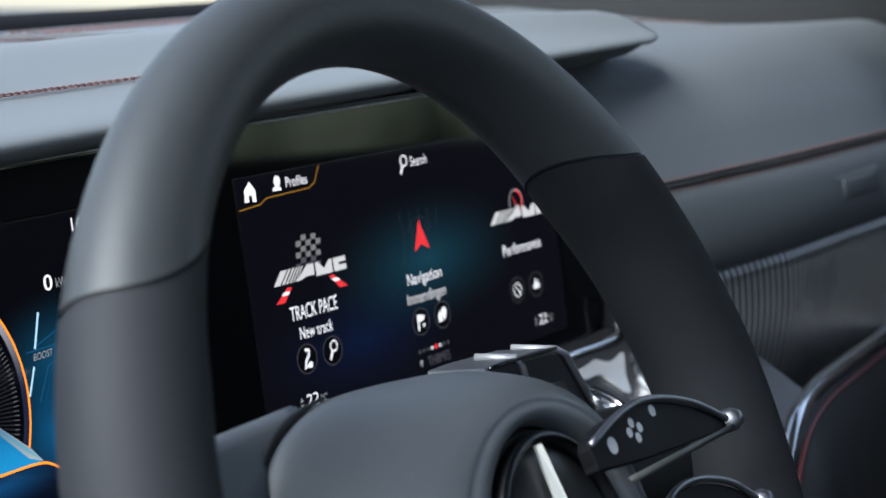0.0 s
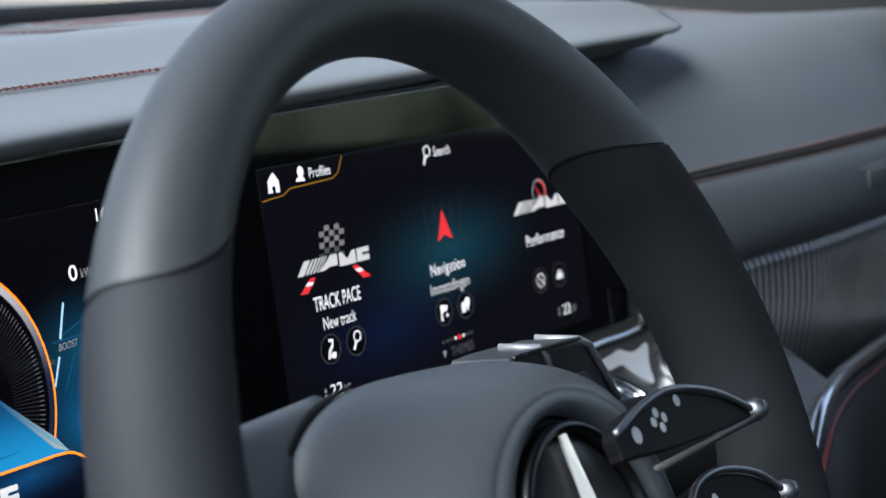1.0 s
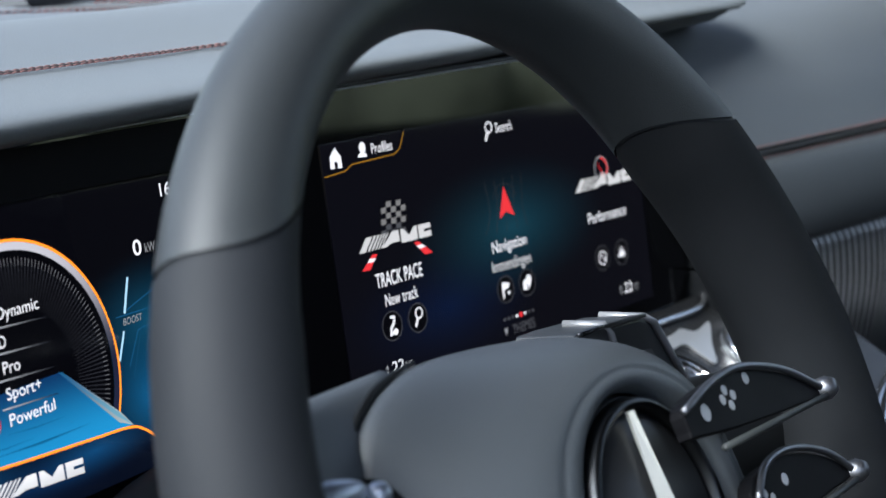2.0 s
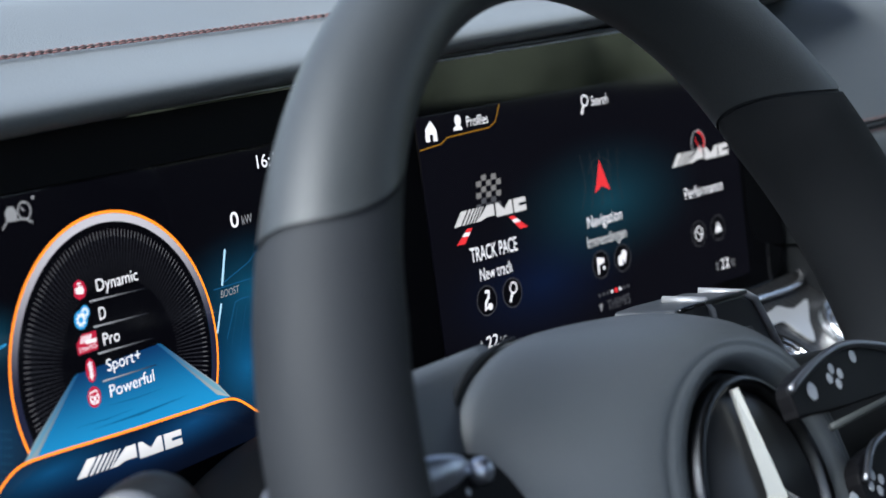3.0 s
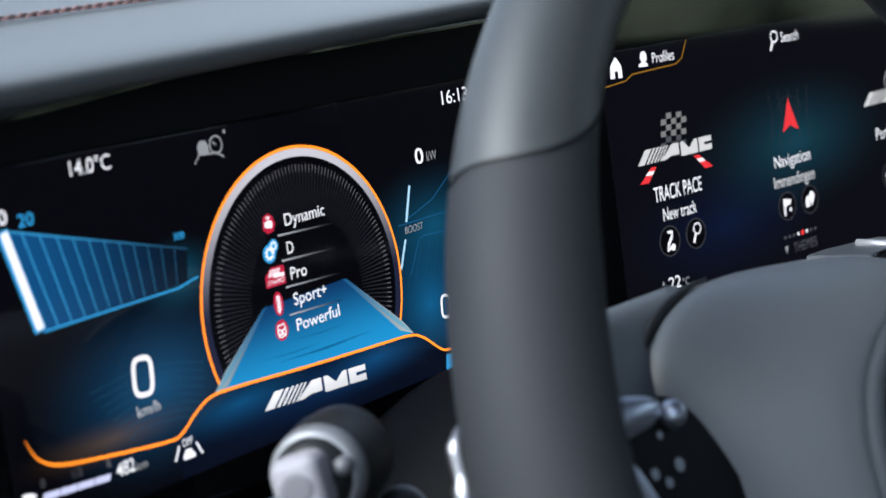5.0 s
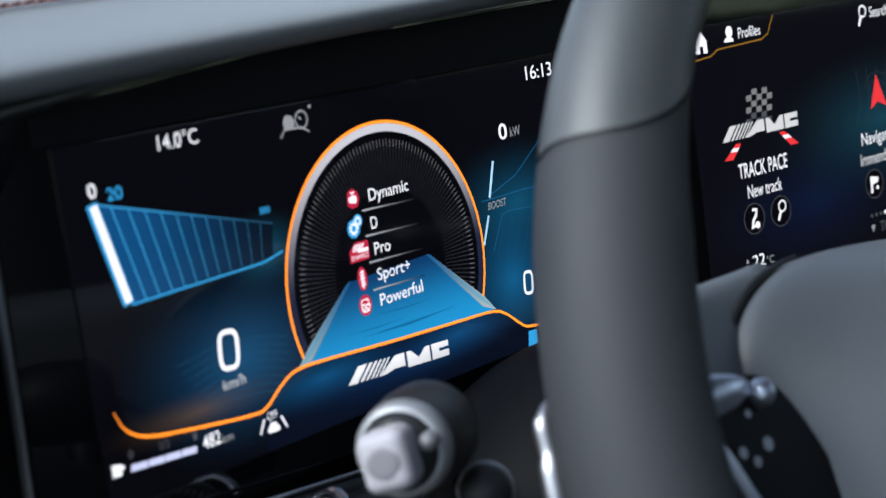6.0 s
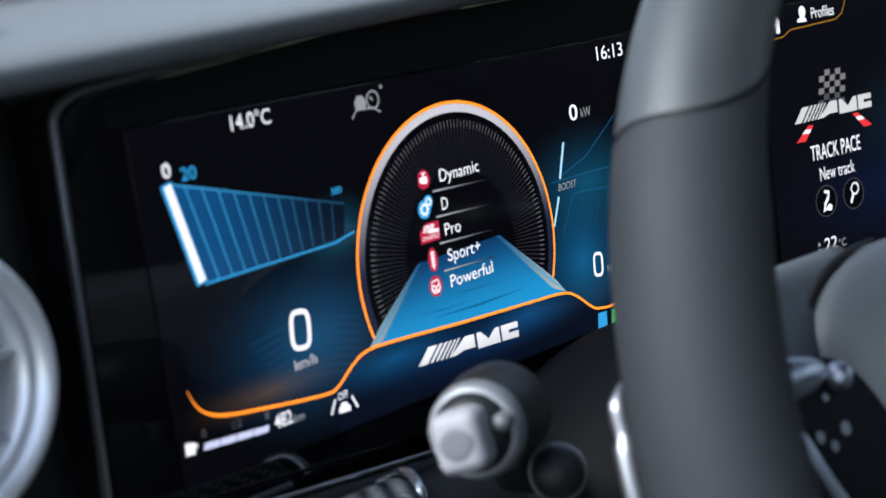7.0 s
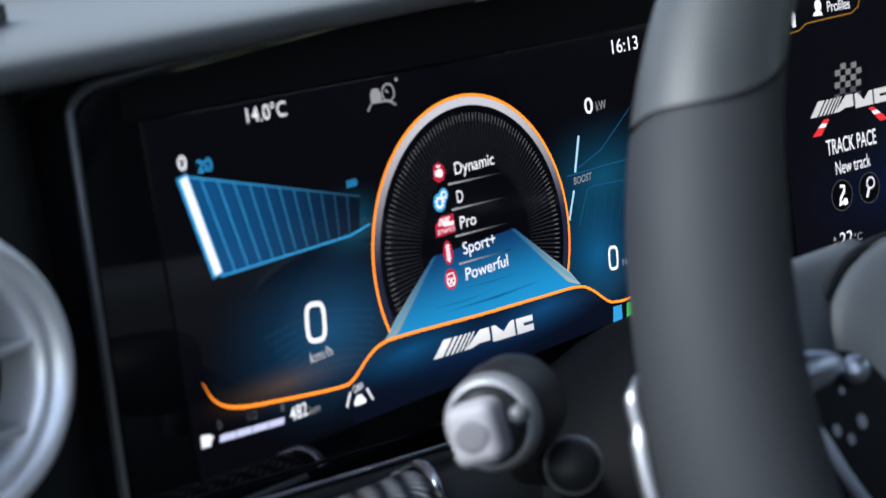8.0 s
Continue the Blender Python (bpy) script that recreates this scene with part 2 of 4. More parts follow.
# ---- display panel: driver's display and centre display under one black glass ----
HINGE, BEND = 0.1947, 13.07
CENTRE = pose(HINGE, 0, 0, 0, 0, -BEND)
PANEL_RIGHT = 0.378


def panel_top(x):
    return 0.0915 + 0.019 * x - 0.065 * max(0.0, -0.05 - x)


def panel_foot(x):
    return -0.061 - 0.03 * x


def panel_spot(u, z, depth=0.0):
    """A place on the glass, u metres along it from the dial's centre."""
    if u <= HINGE:
        lean = 0.0047 * (z - panel_foot(u)) / (panel_top(u) - panel_foot(u)) * max(0.0, (-0.12 - u) / 0.055)
        return Vector((u + lean, depth, z))
    return CENTRE @ Vector((u - HINGE, depth, z))


def rounded_outline(u0, u1, r0, r1, n=6):
    """Column by column: (u, foot, top) of the glass with rounded corners."""
    cols = []
    us = [u0 + r0 * (1 - math.cos(math.pi / 2 * k / n)) for k in range(n + 1)]
    us += [u0 + r0 + (u1 - r1 - u0 - r0) * k / 24 for k in range(1, 24)]
    us += [u1 - r1 * (1 - math.sin(math.pi / 2 * k / n)) for k in range(n + 1)]
    for u in us:
        cut = 0.0
        if u < u0 + r0:
            cut = r0 - math.sqrt(max(0, r0 ** 2 - (u0 + r0 - u) ** 2))
        elif u > u1 - r1:
            cut = r1 - math.sqrt(max(0, r1 ** 2 - (u - u1 + r1) ** 2))
        cols.append((u, panel_foot(u) + cut, panel_top(u) - cut * 0.6))
    return cols


def slab(cols, y0, y1, grow=0.0):
    secs = []
    for u, lo, hi in cols:
        secs.append([panel_spot(u, lo - grow, y1), panel_spot(u, hi + grow, y1), panel_spot(u, hi + grow, y0), panel_spot(u, lo - grow, y0)])
    return loft(secs, True)


GLASS_U1 = HINGE + PANEL_RIGHT
panel = thing("display_panel", "wide gloss black glass panel holding two lit displays", "display")
cols = rounded_outline(-0.1725, GLASS_U1, 0.012, 0.03)
part("glass", slab(cols, 0.004, 0.0008), material("black_glass", (0.004, 0.004, 0.005), 0.05), panel, "gloss black glass", False)
frame_cols = rounded_outline(-0.1755, GLASS_U1 + 0.003, 0.014, 0.032)
bevelled(part("frame", slab(frame_cols, 0.03, 0.0025, 0.002), PIANO, panel, "thin dark grey frame", False), 0.0012)
edge_pts = [panel_spot(u, hi + 0.0025, 0.001) for u, lo, hi in frame_cols]
part("edge_strip", tube([panel_spot(u, lo, 0.001) for u, lo, hi in reversed(frame_cols[:9])] + edge_pts[1:], 0.0016, 8), worn(material("grey_satin", (0.1, 0.103, 0.11), 0.4, 0.5), 600, 20, 0.05, 0.0001, 0.1), panel, "satin grey edge line")

PANEL_LINE = worn(material("thin_grey_metal", (0.6, 0.605, 0.62), 0.4, 1.0), 600, 20, 0.05, 0.0001, 0.1)
part("top_line", tube([panel_spot(u, hi + 0.0005, 0.0002) for u, lo, hi in cols[8:-4] if u > -0.08], 0.0006, 6), PANEL_LINE, panel, "thin bright top edge")

# matt strip added over the glass so nothing mirrors above the driver display
bezel = [(panel_spot(u, 0.0712, 0.0009), panel_spot(u, panel_top(u) - 0.0010, 0.0009), panel_spot(u, panel_top(u) - 0.0010, 0.0002), panel_spot(u, 0.0712, 0.0002)) for u in [-0.155 + 0.02 * k for k in range(17)]]
part("reflection_mask", loft(bezel, True), FRIT, panel, "matt black strip added to hide reflections above the driver display", False)

cluster_bg = glow_screen("driver_picture", (0.0012, 0.0012, 0.0025), [
    (-0.082, -0.012, 0.06, 0.038, (0.003, 0.048, 0.12)),
    (0.075, -0.02, 0.045, 0.04, (0.003, 0.075, 0.18)),
        (0.085, 0.012, 0.06, 0.03, (0.002, 0.05, 0.1)),
    (-0.065, 0.022, 0.025, 0.016, (0.002, 0.05, 0.09)),
    (-0.105, -0.024, 0.045, 0.009, (0.05, 0.026, 0.005))])
driver = lit("driver_display", plate([(-0.146, -0.046), (0.146, -0.052), (0.146, 0.07), (-0.146, 0.07)], 0.0008, 0.0), cluster_bg, panel, "lit driver display with a round dial")

lit("dial_face", disc(0, 0, 0.0535, -0.0002, 64), DARK_DISC, driver, "dark round dial face")
ring_light = sweep_light("dial_ring_light", "Z", 0.0, 0.060, (0.012, 0.014, 0.034), (0.46, 0.46, 0.52))
lit("dial_ring", ring(0, 0, 0.0552, 0.0031, -0.0005, -26, 206, 90), ring_light, driver, "silver dial ring")
lit("dial_outline", ring(0, 0, 0.0574, 0.0011, -0.0006, -26, 205, 90), ORANGE, driver, "glowing orange outline")
for k in range(104):
    a = radians(-24 + 228 * k / 103)
    c, s = math.cos(a), math.sin(a)
    lit("tick", ribbon([(0.0508 * c, 0.0508 * s), (0.0478 * c, 0.0478 * s)], [0.0004, 0.0003], -0.0005), TICK, driver)
    lit("tick_shade", ribbon([(0.0500 * c, 0.0500 * s), (0.032 * c, 0.032 * s)], [0.0007, 0.0002], -0.0004), SHADE, driver)
road_light = sweep_light("road_light", "Z", -0.03, 0.006, (0.010, 0.22, 0.48), (0.003, 0.022, 0.085))
lit("road", plate([(-0.0244, 0.0015), (0.0207, 0.0022), (0.0605, -0.0292), (0.034, -0.0284), (-0.0043, -0.0262), (-0.058, -0.0235)], -0.0004, -0.0007), road_light, driver, "blue lit road shape")
for pts in ([(-0.0572, -0.0232), (-0.0500, -0.0180), (-0.0244, 0.0018)], [(0.0590, -0.0283), (0.0515, -0.0224), (0.0207, 0.0024)]):
    lit("road_edge", ribbon(pts, [0.0003, 0.0020, 0.0003], -0.0009), sweep_light("road_edge_light", "Z", -0.027, 0.003, (0.13, 0.3, 0.4), (0.01, 0.08, 0.2)), driver)
verge_light = sweep_light("verge_light", "X", -0.060, -0.022, (0.22, 0.30, 0.34), (0.004, 0.07, 0.17))
lit("road_verge", plate([(-0.0585, -0.0236), (-0.0500, -0.0215), (-0.0244, 0.0015), (-0.0262, 0.0012), (-0.0500, -0.0160)], -0.0004, -0.00085), verge_light, driver, "pale verge of the road")
verge_light = sweep_light("verge_light", "X", 0.020, 0.062, (0.004, 0.07, 0.17), (0.30, 0.36, 0.38))
lit("road_verge", plate([(0.0605, -0.0294), (0.0520, -0.0262), (0.0207, 0.0022), (0.0228, 0.0020), (0.0540, -0.0225)], -0.0004, -0.00085), verge_light, driver, "pale verge of the road")
streak_light = light("lit_streak", (0.004, 0.10, 0.23), 1.0)
for x0, x1, z, w in ((-0.022, 0.034, -0.0215, 0.0011), (-0.012, 0.020, -0.0150, 0.0006), (-0.030, 0.002, -0.0185, 0.0005)):
    lit("road_streak", ribbon([(x0, z + 0.0012), ((x0 + x1) / 2, z), (x1, z - 0.0002)], [0.0001, w, 0.0001], -0.0010), streak_light, driver)
orange = fine([(-0.1400, -0.0140), (-0.1361, -0.0212), (-0.1276, -0.0257), (-0.1084, -0.0289), (-0.0824, -0.0322), (-0.0752, -0.0314), (-0.0670, -0.0261), (-0.0590, -0.0229), (-0.0455, -0.0229), (-0.0043, -0.0259), (0.0344, -0.0282), (0.0572, -0.0297), (0.0666, -0.0328), (0.0773, -0.0403), (0.0832, -0.0422), (0.0959, -0.0429), (0.14, -0.04)], 5)
lit("base_line", ribbon([p.to_2d() for p in orange], [0.0002 + 0.0009 * min(1, k / 9) for k in range(len(orange))], -0.0011), ORANGE, driver, "glowing orange line")

navy = glow_screen("base_panel_light", (0.0015, 0.003, 0.009), [(-0.045, -0.029, 0.055, 0.012, (0.002, 0.05, 0.13)), (0.035, -0.033, 0.055, 0.012, (0.002, 0.04, 0.11)), (0.0, -0.036, 0.09, 0.014, (0.001, 0.012, 0.045))])
low_line = [p.to_2d() for p in orange if -0.078 < p.x < 0.100]
lit("base_panel", plate([tuple(p) for p in low_line] + [(0.100, -0.051), (-0.078, -0.047)], -0.0007, -0.0009), navy, driver, "dark blue lower panel")

# rows of settings
for text, x, z, w, h in (("Dynamic", -0.0078, 0.0293, 0.0233, 0.0046), ("D", -0.0087, 0.0187, 0.0036, 0.0046), ("Pro", -0.0088, 0.0089, 0.0092, 0.0046), ("Sport+", -0.0092, -0.0010, 0.0194, 0.0046), ("Powerful", -0.0096, -0.0108, 0.0255, 0.0046)):
    lit("lettering", words(text, x, z - 0.0004, h, w, -0.0014, 0.0, 0.002), WHITE, driver)
fade = sweep_light("fading_line", "X", -0.014, 0.019, (0.3, 0.32, 0.36), (0.01, 0.012, 0.018))
for z in (0.0258, 0.0161, 0.0060, -0.0046):
    lit("divider", ribbon([(-0.0125, z + 0.0003), (0.0185, z - 0.0008)], [0.0007, 0.0003], -0.0013), fade, driver)
lit("engine_icon", plate([(-0.0199, 0.0295), (-0.0175, 0.0277), (-0.0145, 0.0282), (-0.0130, 0.0310), (-0.0140, 0.0338), (-0.0165, 0.0352), (-0.0192, 0.0340)], -0.0006, -0.0010), DEEP_RED, driver)
lit("engine_shape", merged(plate([(-0.0184, 0.0300), (-0.0154, 0.0295), (-0.0146, 0.0304), (-0.0146, 0.0318), (-0.0155, 0.0325), (-0.0182, 0.0323)], -0.0010, -0.0013), ribbon([(-0.0178, 0.0337), (-0.0155, 0.0337)], 0.0005, -0.0014), ribbon([(-0.0166, 0.0324), (-0.0166, 0.0336)], 0.0006, -0.0014), ribbon([(-0.0188, 0.0304), (-0.0188, 0.0322)], 0.0005, -0.0014)), WHITE, driver)
for x, z, r in ((-0.0184, 0.0204, 0.0026), (-0.0157, 0.0228, 0.0019)):
    lit("gear_icon", disc(x, z, r * 1.35, -0.0009, 24), BLUE, driver)
    lit("gear_shape", merged(ring(x, z, r * 0.62, r * 0.26, -0.0012, 0, 360, 20), *[ribbon([(x + r * 0.72 * math.cos(q), z + r * 0.72 * math.sin(q)), (x + r * 1.02 * math.cos(q), z + r * 1.02 * math.sin(q))], r * 0.26, -0.0012) for q in [math.tau * j / 9 for j in range(9)]]), WHITE, driver)
lit("badge", plate([(-0.0226, 0.0080), (-0.0122, 0.0080), (-0.0118, 0.0086), (-0.0118, 0.0150), (-0.0190, 0.0152), (-0.0226, 0.0122)], -0.0006, -0.0010), DEEP_RED, driver)
lit("badge_bar", merged(*[plate([(-0.0210 + k * 0.0012, 0.0118), (-0.0203 + k * 0.0012, 0.0118), (-0.0190 + k * 0.0012, 0.0144), (-0.0197 + k * 0.0012, 0.0144)], -0.0010, -0.0013) for k in range(5)], ribbon([(-0.0180, 0.0119), (-0.0122, 0.0116)], 0.0014, -0.0013)), WHITE, driver)
lit("lettering", words("DYNAMICS", -0.0218, 0.0088, 0.0017, 0.0094, -0.0013), WHITE, driver)
lit("damper_icon", disc(-0.0176, 0.0012, 0.0026, -0.0010, 24, 1.75), DEEP_RED, driver)
lit("damper_shape", merged(*[ribbon([(-0.0188, 0.0036 - k * 0.0012), (-0.0164, 0.0038 - k * 0.0012)], 0.0006, -0.0014) for k in range(5)], ribbon([(-0.0176, 0.0045), (-0.0176, -0.0024)], 0.0007, -0.0013)), WHITE, driver)
lit("exhaust_icon", disc(-0.0180, -0.0088, 0.0036, -0.0010, 24, 1.1), DEEP_RED, driver)
lit("exhaust_shape", merged(ribbon([(-0.0203, -0.0098), (-0.0200, -0.0068), (-0.0165, -0.0066), (-0.0158, -0.0096), (-0.0165, -0.0112), (-0.0195, -0.0112)], 0.0006, -0.0013, True), ring(-0.0192, -0.0094, 0.001, 0.0006, -0.0014, 0, 360, 14), ring(-0.0168, -0.0096, 0.001, 0.0006, -0.0014, 0, 360, 14)), WHITE, driver)

# maker's mark, as slanted bars and blocks
silver = sweep_light("mark_silver", "Z", -0.041, -0.029, (0.5, 0.51, 0.54), (0.72, 0.74, 0.78))


def mark(x0, z0, x1, h, mat, parent, y, local=None, drop=0.0):
    """Six slanted bars, then three blocky shapes, from x0 to x1."""
    w = x1 - x0
    f = lambda a, b: (x0 + a * w, z0 + b * h + drop * a)
    widths = (0.085, 0.03, 0.025, 0.02, 0.017, 0.015)
    a = 0.0
    for k, q in enumerate(widths):
        lit("mark_bar", plate([f(a, 0), f(a + q, 0), f(a + q + 0.11, 1), f(a + 0.11, 1)], y + 0.0002, y), mat, parent, "", local)
        a += q + 0.022
    shapes = ([(0.30, 0), (0.36, 0), (0.44, 0.18), (0.55, 0.18), (0.55, 1), (0.46, 1)],
              [(0.575, 0), (0.805, 0), (0.805, 1), (0.765, 1), (0.69, 0.45), (0.615, 1), (0.575, 1)],
              [(0.825, 0), (1.0, 0), (1.0, 0.42), (0.90, 0.42), (0.90, 0.62), (1.0, 0.62), (1.0, 1), (0.825, 1)])
    for s in shapes:
        lit("mark_block", plate([f(*p) for p in s], y + 0.0002, y), mat, parent, "", local)


mark(-0.0335, -0.0358, 0.0265, 0.0062, silver, driver, -0.0010, None, -0.0040)

# readings
lit("lettering", words("14.0°C", -0.1045, 0.0632, 0.0050, 0.0176, -0.0006, 0, 0.0), WHITE, driver)
lit("lettering", words("16:13", 0.1021, 0.0612, 0.0058, 0.0195, -0.0006, 0, 0.004), WHITE, driver)
lit("lettering", words("0", 0.0778, 0.0390, 0.0064, 0.0058, -0.0006, 0, 0.012), WHITE, driver)
lit("lettering", words("kW", 0.0858, 0.0392, 0.0040, 0.0072, -0.0006), GREY, driver)
lit("lettering", words("km/h", -0.0934, -0.0205, 0.0038, 0.0104, -0.0008), light("soft_grey", (0.6, 0.62, 0.66), 0.7), driver)
def zero(x, z, a, b, w, lean=0.10):
    """A tall rounded zero round (x, z)."""
    pts = []
    for k in range(40):
        q = math.tau * k / 40
        c, d = math.cos(q), math.sin(q)
        u, v = a * math.copysign(abs(c) ** 0.55, c), b * math.copysign(abs(d) ** 0.55, d)
        pts.append((x + u + lean * v, z + v - 0.12 * u))
    return ribbon(pts, w, -0.0007, True)


lit("speed_digit", zero(-0.0884, -0.0074, 0.0040, 0.0062, 0.0018), WHITE, driver, "large white zero")
lit("lettering", words("482", -0.1062, -0.0371, 0.0046, 0.0080, -0.0006, 0, 0.01), WHITE, driver)
lit("lettering", words("km", -0.0975, -0.0376, 0.0030, 0.0050, -0.0006), GREY, driver)
lit("lettering", words("OFF", -0.0760, -0.0362, 0.0027, 0.0050, -0.0013), WHITE, driver)
lit("lettering", words("0", -0.1352, 0.0530, 0.0045, 0.0034, -0.0006, 0, 0.01), WHITE, driver)
lit("lettering", words("20", -0.1280, 0.0510, 0.0040, 0.0062, -0.0006, 0, 0.01), BLUE, driver)
lit("lettering", words("300", -0.0645, 0.0345, 0.0024, 0.0052, -0.0006, 0, 0.01), BLUE, driver)
lit("lettering", words("BOOST", 0.0641, 0.0118, 0.0030, 0.0125, -0.0006, 0.2), GREY, driver)
lit("torque_digit", zero(0.0852, -0.0236, 0.0029, 0.0046, 0.0013), WHITE, driver)
lit("lettering", words("Nm", 0.0915, -0.0286, 0.0032, 0.0062, -0.0006), GREY, driver)
lit("lane_icon", merged(ribbon([(-0.0802, -0.0400), (-0.0775, -0.0352)], 0.0009, -0.0013), ribbon([(-0.0672, -0.0410), (-0.0695, -0.0362)], 0.0009, -0.0013), plate([(-0.0763, -0.0408), (-0.0708, -0.0411), (-0.0706, -0.0395), (-0.0716, -0.0388), (-0.0722, -0.0375), (-0.0748, -0.0373), (-0.0756, -0.0386), (-0.0765, -0.0392)], -0.0010, -0.0013)), WHITE, driver)
lit("cruise_icon", merged(ribbon([(-0.0488, 0.0588), (-0.0462, 0.0615), (-0.0375, 0.0612), (-0.0340, 0.0592)], 0.0007), plate([(-0.0464, 0.0618), (-0.0412, 0.0616), (-0.0410, 0.0642), (-0.0422, 0.0662), (-0.0450, 0.0664), (-0.0466, 0.0644)]), ring(-0.0373, 0.0640, 0.0031, 0.0007, -0.0006, 0, 360, 24), ribbon([(-0.0373, 0.0640), (-0.0388, 0.0652)], 0.0007, -0.0007), disc(-0.0322, 0.0680, 0.0007)), GREY, driver)
lit("fuel_icon", plate([(-0.1442, -0.0343), (-0.1405, -0.0346), (-0.1402, -0.0330), (-0.1388, -0.0322), (-0.1404, -0.0308), (-0.1440, -0.0302)]), WHITE, driver)
for k in range(4):
    x = -0.1370 + k * 0.0070
    lit("fuel_bar", plate([(x, -0.0346 - k * 0.0006), (x + 0.0066, -0.0352 - k * 0.0006), (x + 0.0074, -0.0330 - k * 0.0006), (x + 0.0008, -0.0324 - k * 0.0006)]), light("fuel_light", (0.62, 0.66, 0.95), 0.75), driver)
for text, x in (("0", -0.1368), ("1/2", -0.1240), ("1", -0.1098)):
    lit("lettering", words(text, x, -0.0305 - (x + 0.137) * 0.08, 0.0028, 0.0011 * len(text) + 0.0006), DIM, driver)
lit("blue_symbol", plate([(0.0795, -0.0505), (0.0862, -0.0508), (0.0868, -0.0444), (0.0808, -0.0440)], -0.0010, -0.0014), BLUE, driver)
lit("ready_symbol", plate([(0.0895, -0.0511), (0.1010, -0.0516), (0.1018, -0.0452), (0.0908, -0.0446)], -0.0010, -0.0014), GREEN, driver)
lit("power_line", ribbon([(0.0714, 0.0311), (0.0660, 0.0167)], 0.0013), PALE_BLUE, driver)
lit("power_line", ribbon([(0.0638, 0.0096), (0.0583, -0.0018)], 0.0011), PALE_BLUE, driver)

# speed scale
bars_light = sweep_light("scale_light", "X", -0.134, -0.060, (0.004, 0.055, 0.16), (0.0015, 0.005, 0.012))
scale_pts = [(-0.1345, 0.0512), (-0.0590, 0.0305), (-0.0612, 0.0192), (-0.1255, 0.0172)]
lit("speed_scale", plate(scale_pts, 0.0, -0.0003), bars_light, driver, "blue lit speed scale")
lit("scale_pointer", ribbon([(-0.1346, 0.0512), (-0.1266, 0.0176)], 0.0046, -0.0006), BLUE, driver)
lit("scale_pointer", ribbon([(-0.1340, 0.0505), (-0.1264, 0.0182)], 0.0030, -0.0009), WHITE, driver)
line_light = sweep_light("scale_line_light", "X", -0.13, -0.06, (0.03, 0.25, 0.5), (0.01, 0.05, 0.1))
for k in range(1, 12):
    f = (k / 12) ** 0.95
    a = Vector(scale_pts[0]).lerp(Vector(scale_pts[1]), f)
    b = Vector(scale_pts[3]).lerp(Vector(scale_pts[2]), f)
    lit("scale_line", ribbon([a, b], 0.0005, -0.0006), line_light, driver)
lit("scale_line", ribbon([scale_pts[0], scale_pts[1]], 0.0006, -0.0006), line_light, driver)
lit("scale_line", ribbon([scale_pts[3], (-0.066, 0.0180), (-0.0560, 0.0200)], 0.0007, -0.0006), BLUE, driver)
for pts in ([(0.0642, -0.0054), (0.0731, 0.0083), (0.0780, 0.0090), (0.1200, 0.0060)], [(0.0670, 0.0177), (0.0860, 0.0230), (0.1100, 0.0372)], [(0.0600, 0.0160), (0.0900, 0.0160), (0.1300, 0.0150)]):
    lit("graph_line", ribbon(pts, 0.0004, -0.0006), BAR_BLUE, driver)
for k in range(7):
    lit("grid_line", ribbon([(0.066 + k * 0.006, -0.010 - k * 0.001), (0.074 + k * 0.006, 0.006 - k * 0.0005)], 0.0003, -0.0006), light("grid_light", (0.01, 0.09, 0.2), 0.5), driver)
for k in range(8):
    z = -0.006 - k * 0.0028
    lit("contour_line", ribbon([p.to_2d() for p in fine([(-0.112 + k * 0.002, z - 0.001, 0), (-0.092, z + 0.0012, 0), (-0.074, z - 0.0005, 0), (-0.060 - k * 0.0004, z - 0.004, 0)], 6)], 0.00025, -0.0004), light("contour_light", (0.02, 0.12, 0.24), 0.4), driver)

# ---- centre display ----
centre_bg = glow_screen("centre_picture", (0.002, 0.002, 0.004), [(0.185, 0.004, 0.105, 0.045, (0.003, 0.032, 0.05)), (0.12, -0.03, 0.1, 0.04, (0.0, 0.004, 0.02))])
centre = lit("centre_display", plate([(0.034, -0.064), (0.330, -0.066), (0.330, 0.072), (0.034, 0.070)], 0.0008, 0.0), centre_bg, panel, "lit centre display with three menu tiles")
centre.matrix_local = CENTRE
lit("home_icon", plate([(0.0398, 0.0572), (0.0430, 0.0570), (0.0430, 0.0605), (0.0455, 0.0604), (0.0455, 0.0569), (0.0484, 0.0568), (0.0484, 0.0628), (0.0447, 0.0676), (0.0402, 0.0634)]), WHITE, centre)
lit("person_icon", merged(disc(0.0655, 0.0652, 0.0025, -0.0004, 20, 1.2), plate([(0.0614, 0.0604), (0.0682, 0.0602), (0.0680, 0.0616), (0.0660, 0.0628), (0.0638, 0.0628), (0.0616, 0.0618)], -0.0005, -0.0008)), WHITE, centre)
lit("lettering", words("Profiles", 0.0721, 0.0612, 0.0054, 0.0170), WHITE, centre)
lit("tab_line", ribbon([(0.0345, 0.0536), (0.0505, 0.0549), (0.0558, 0.0576), (0.0898, 0.0588), (0.0950, 0.0613), (0.0999, 0.0700)], 0.0007), AMBER_DIM, centre)


def magnifier(x, z, r, mat, y=-0.0006):
    lit("magnifier_icon", merged(ring(x, z, r, r * 0.32, y, 0, 360, 24), ribbon([(x - r * 0.5, z - r * 0.85), (x - r * 1.35, z - r * 2.5)], r * 0.55, y)), mat, centre)


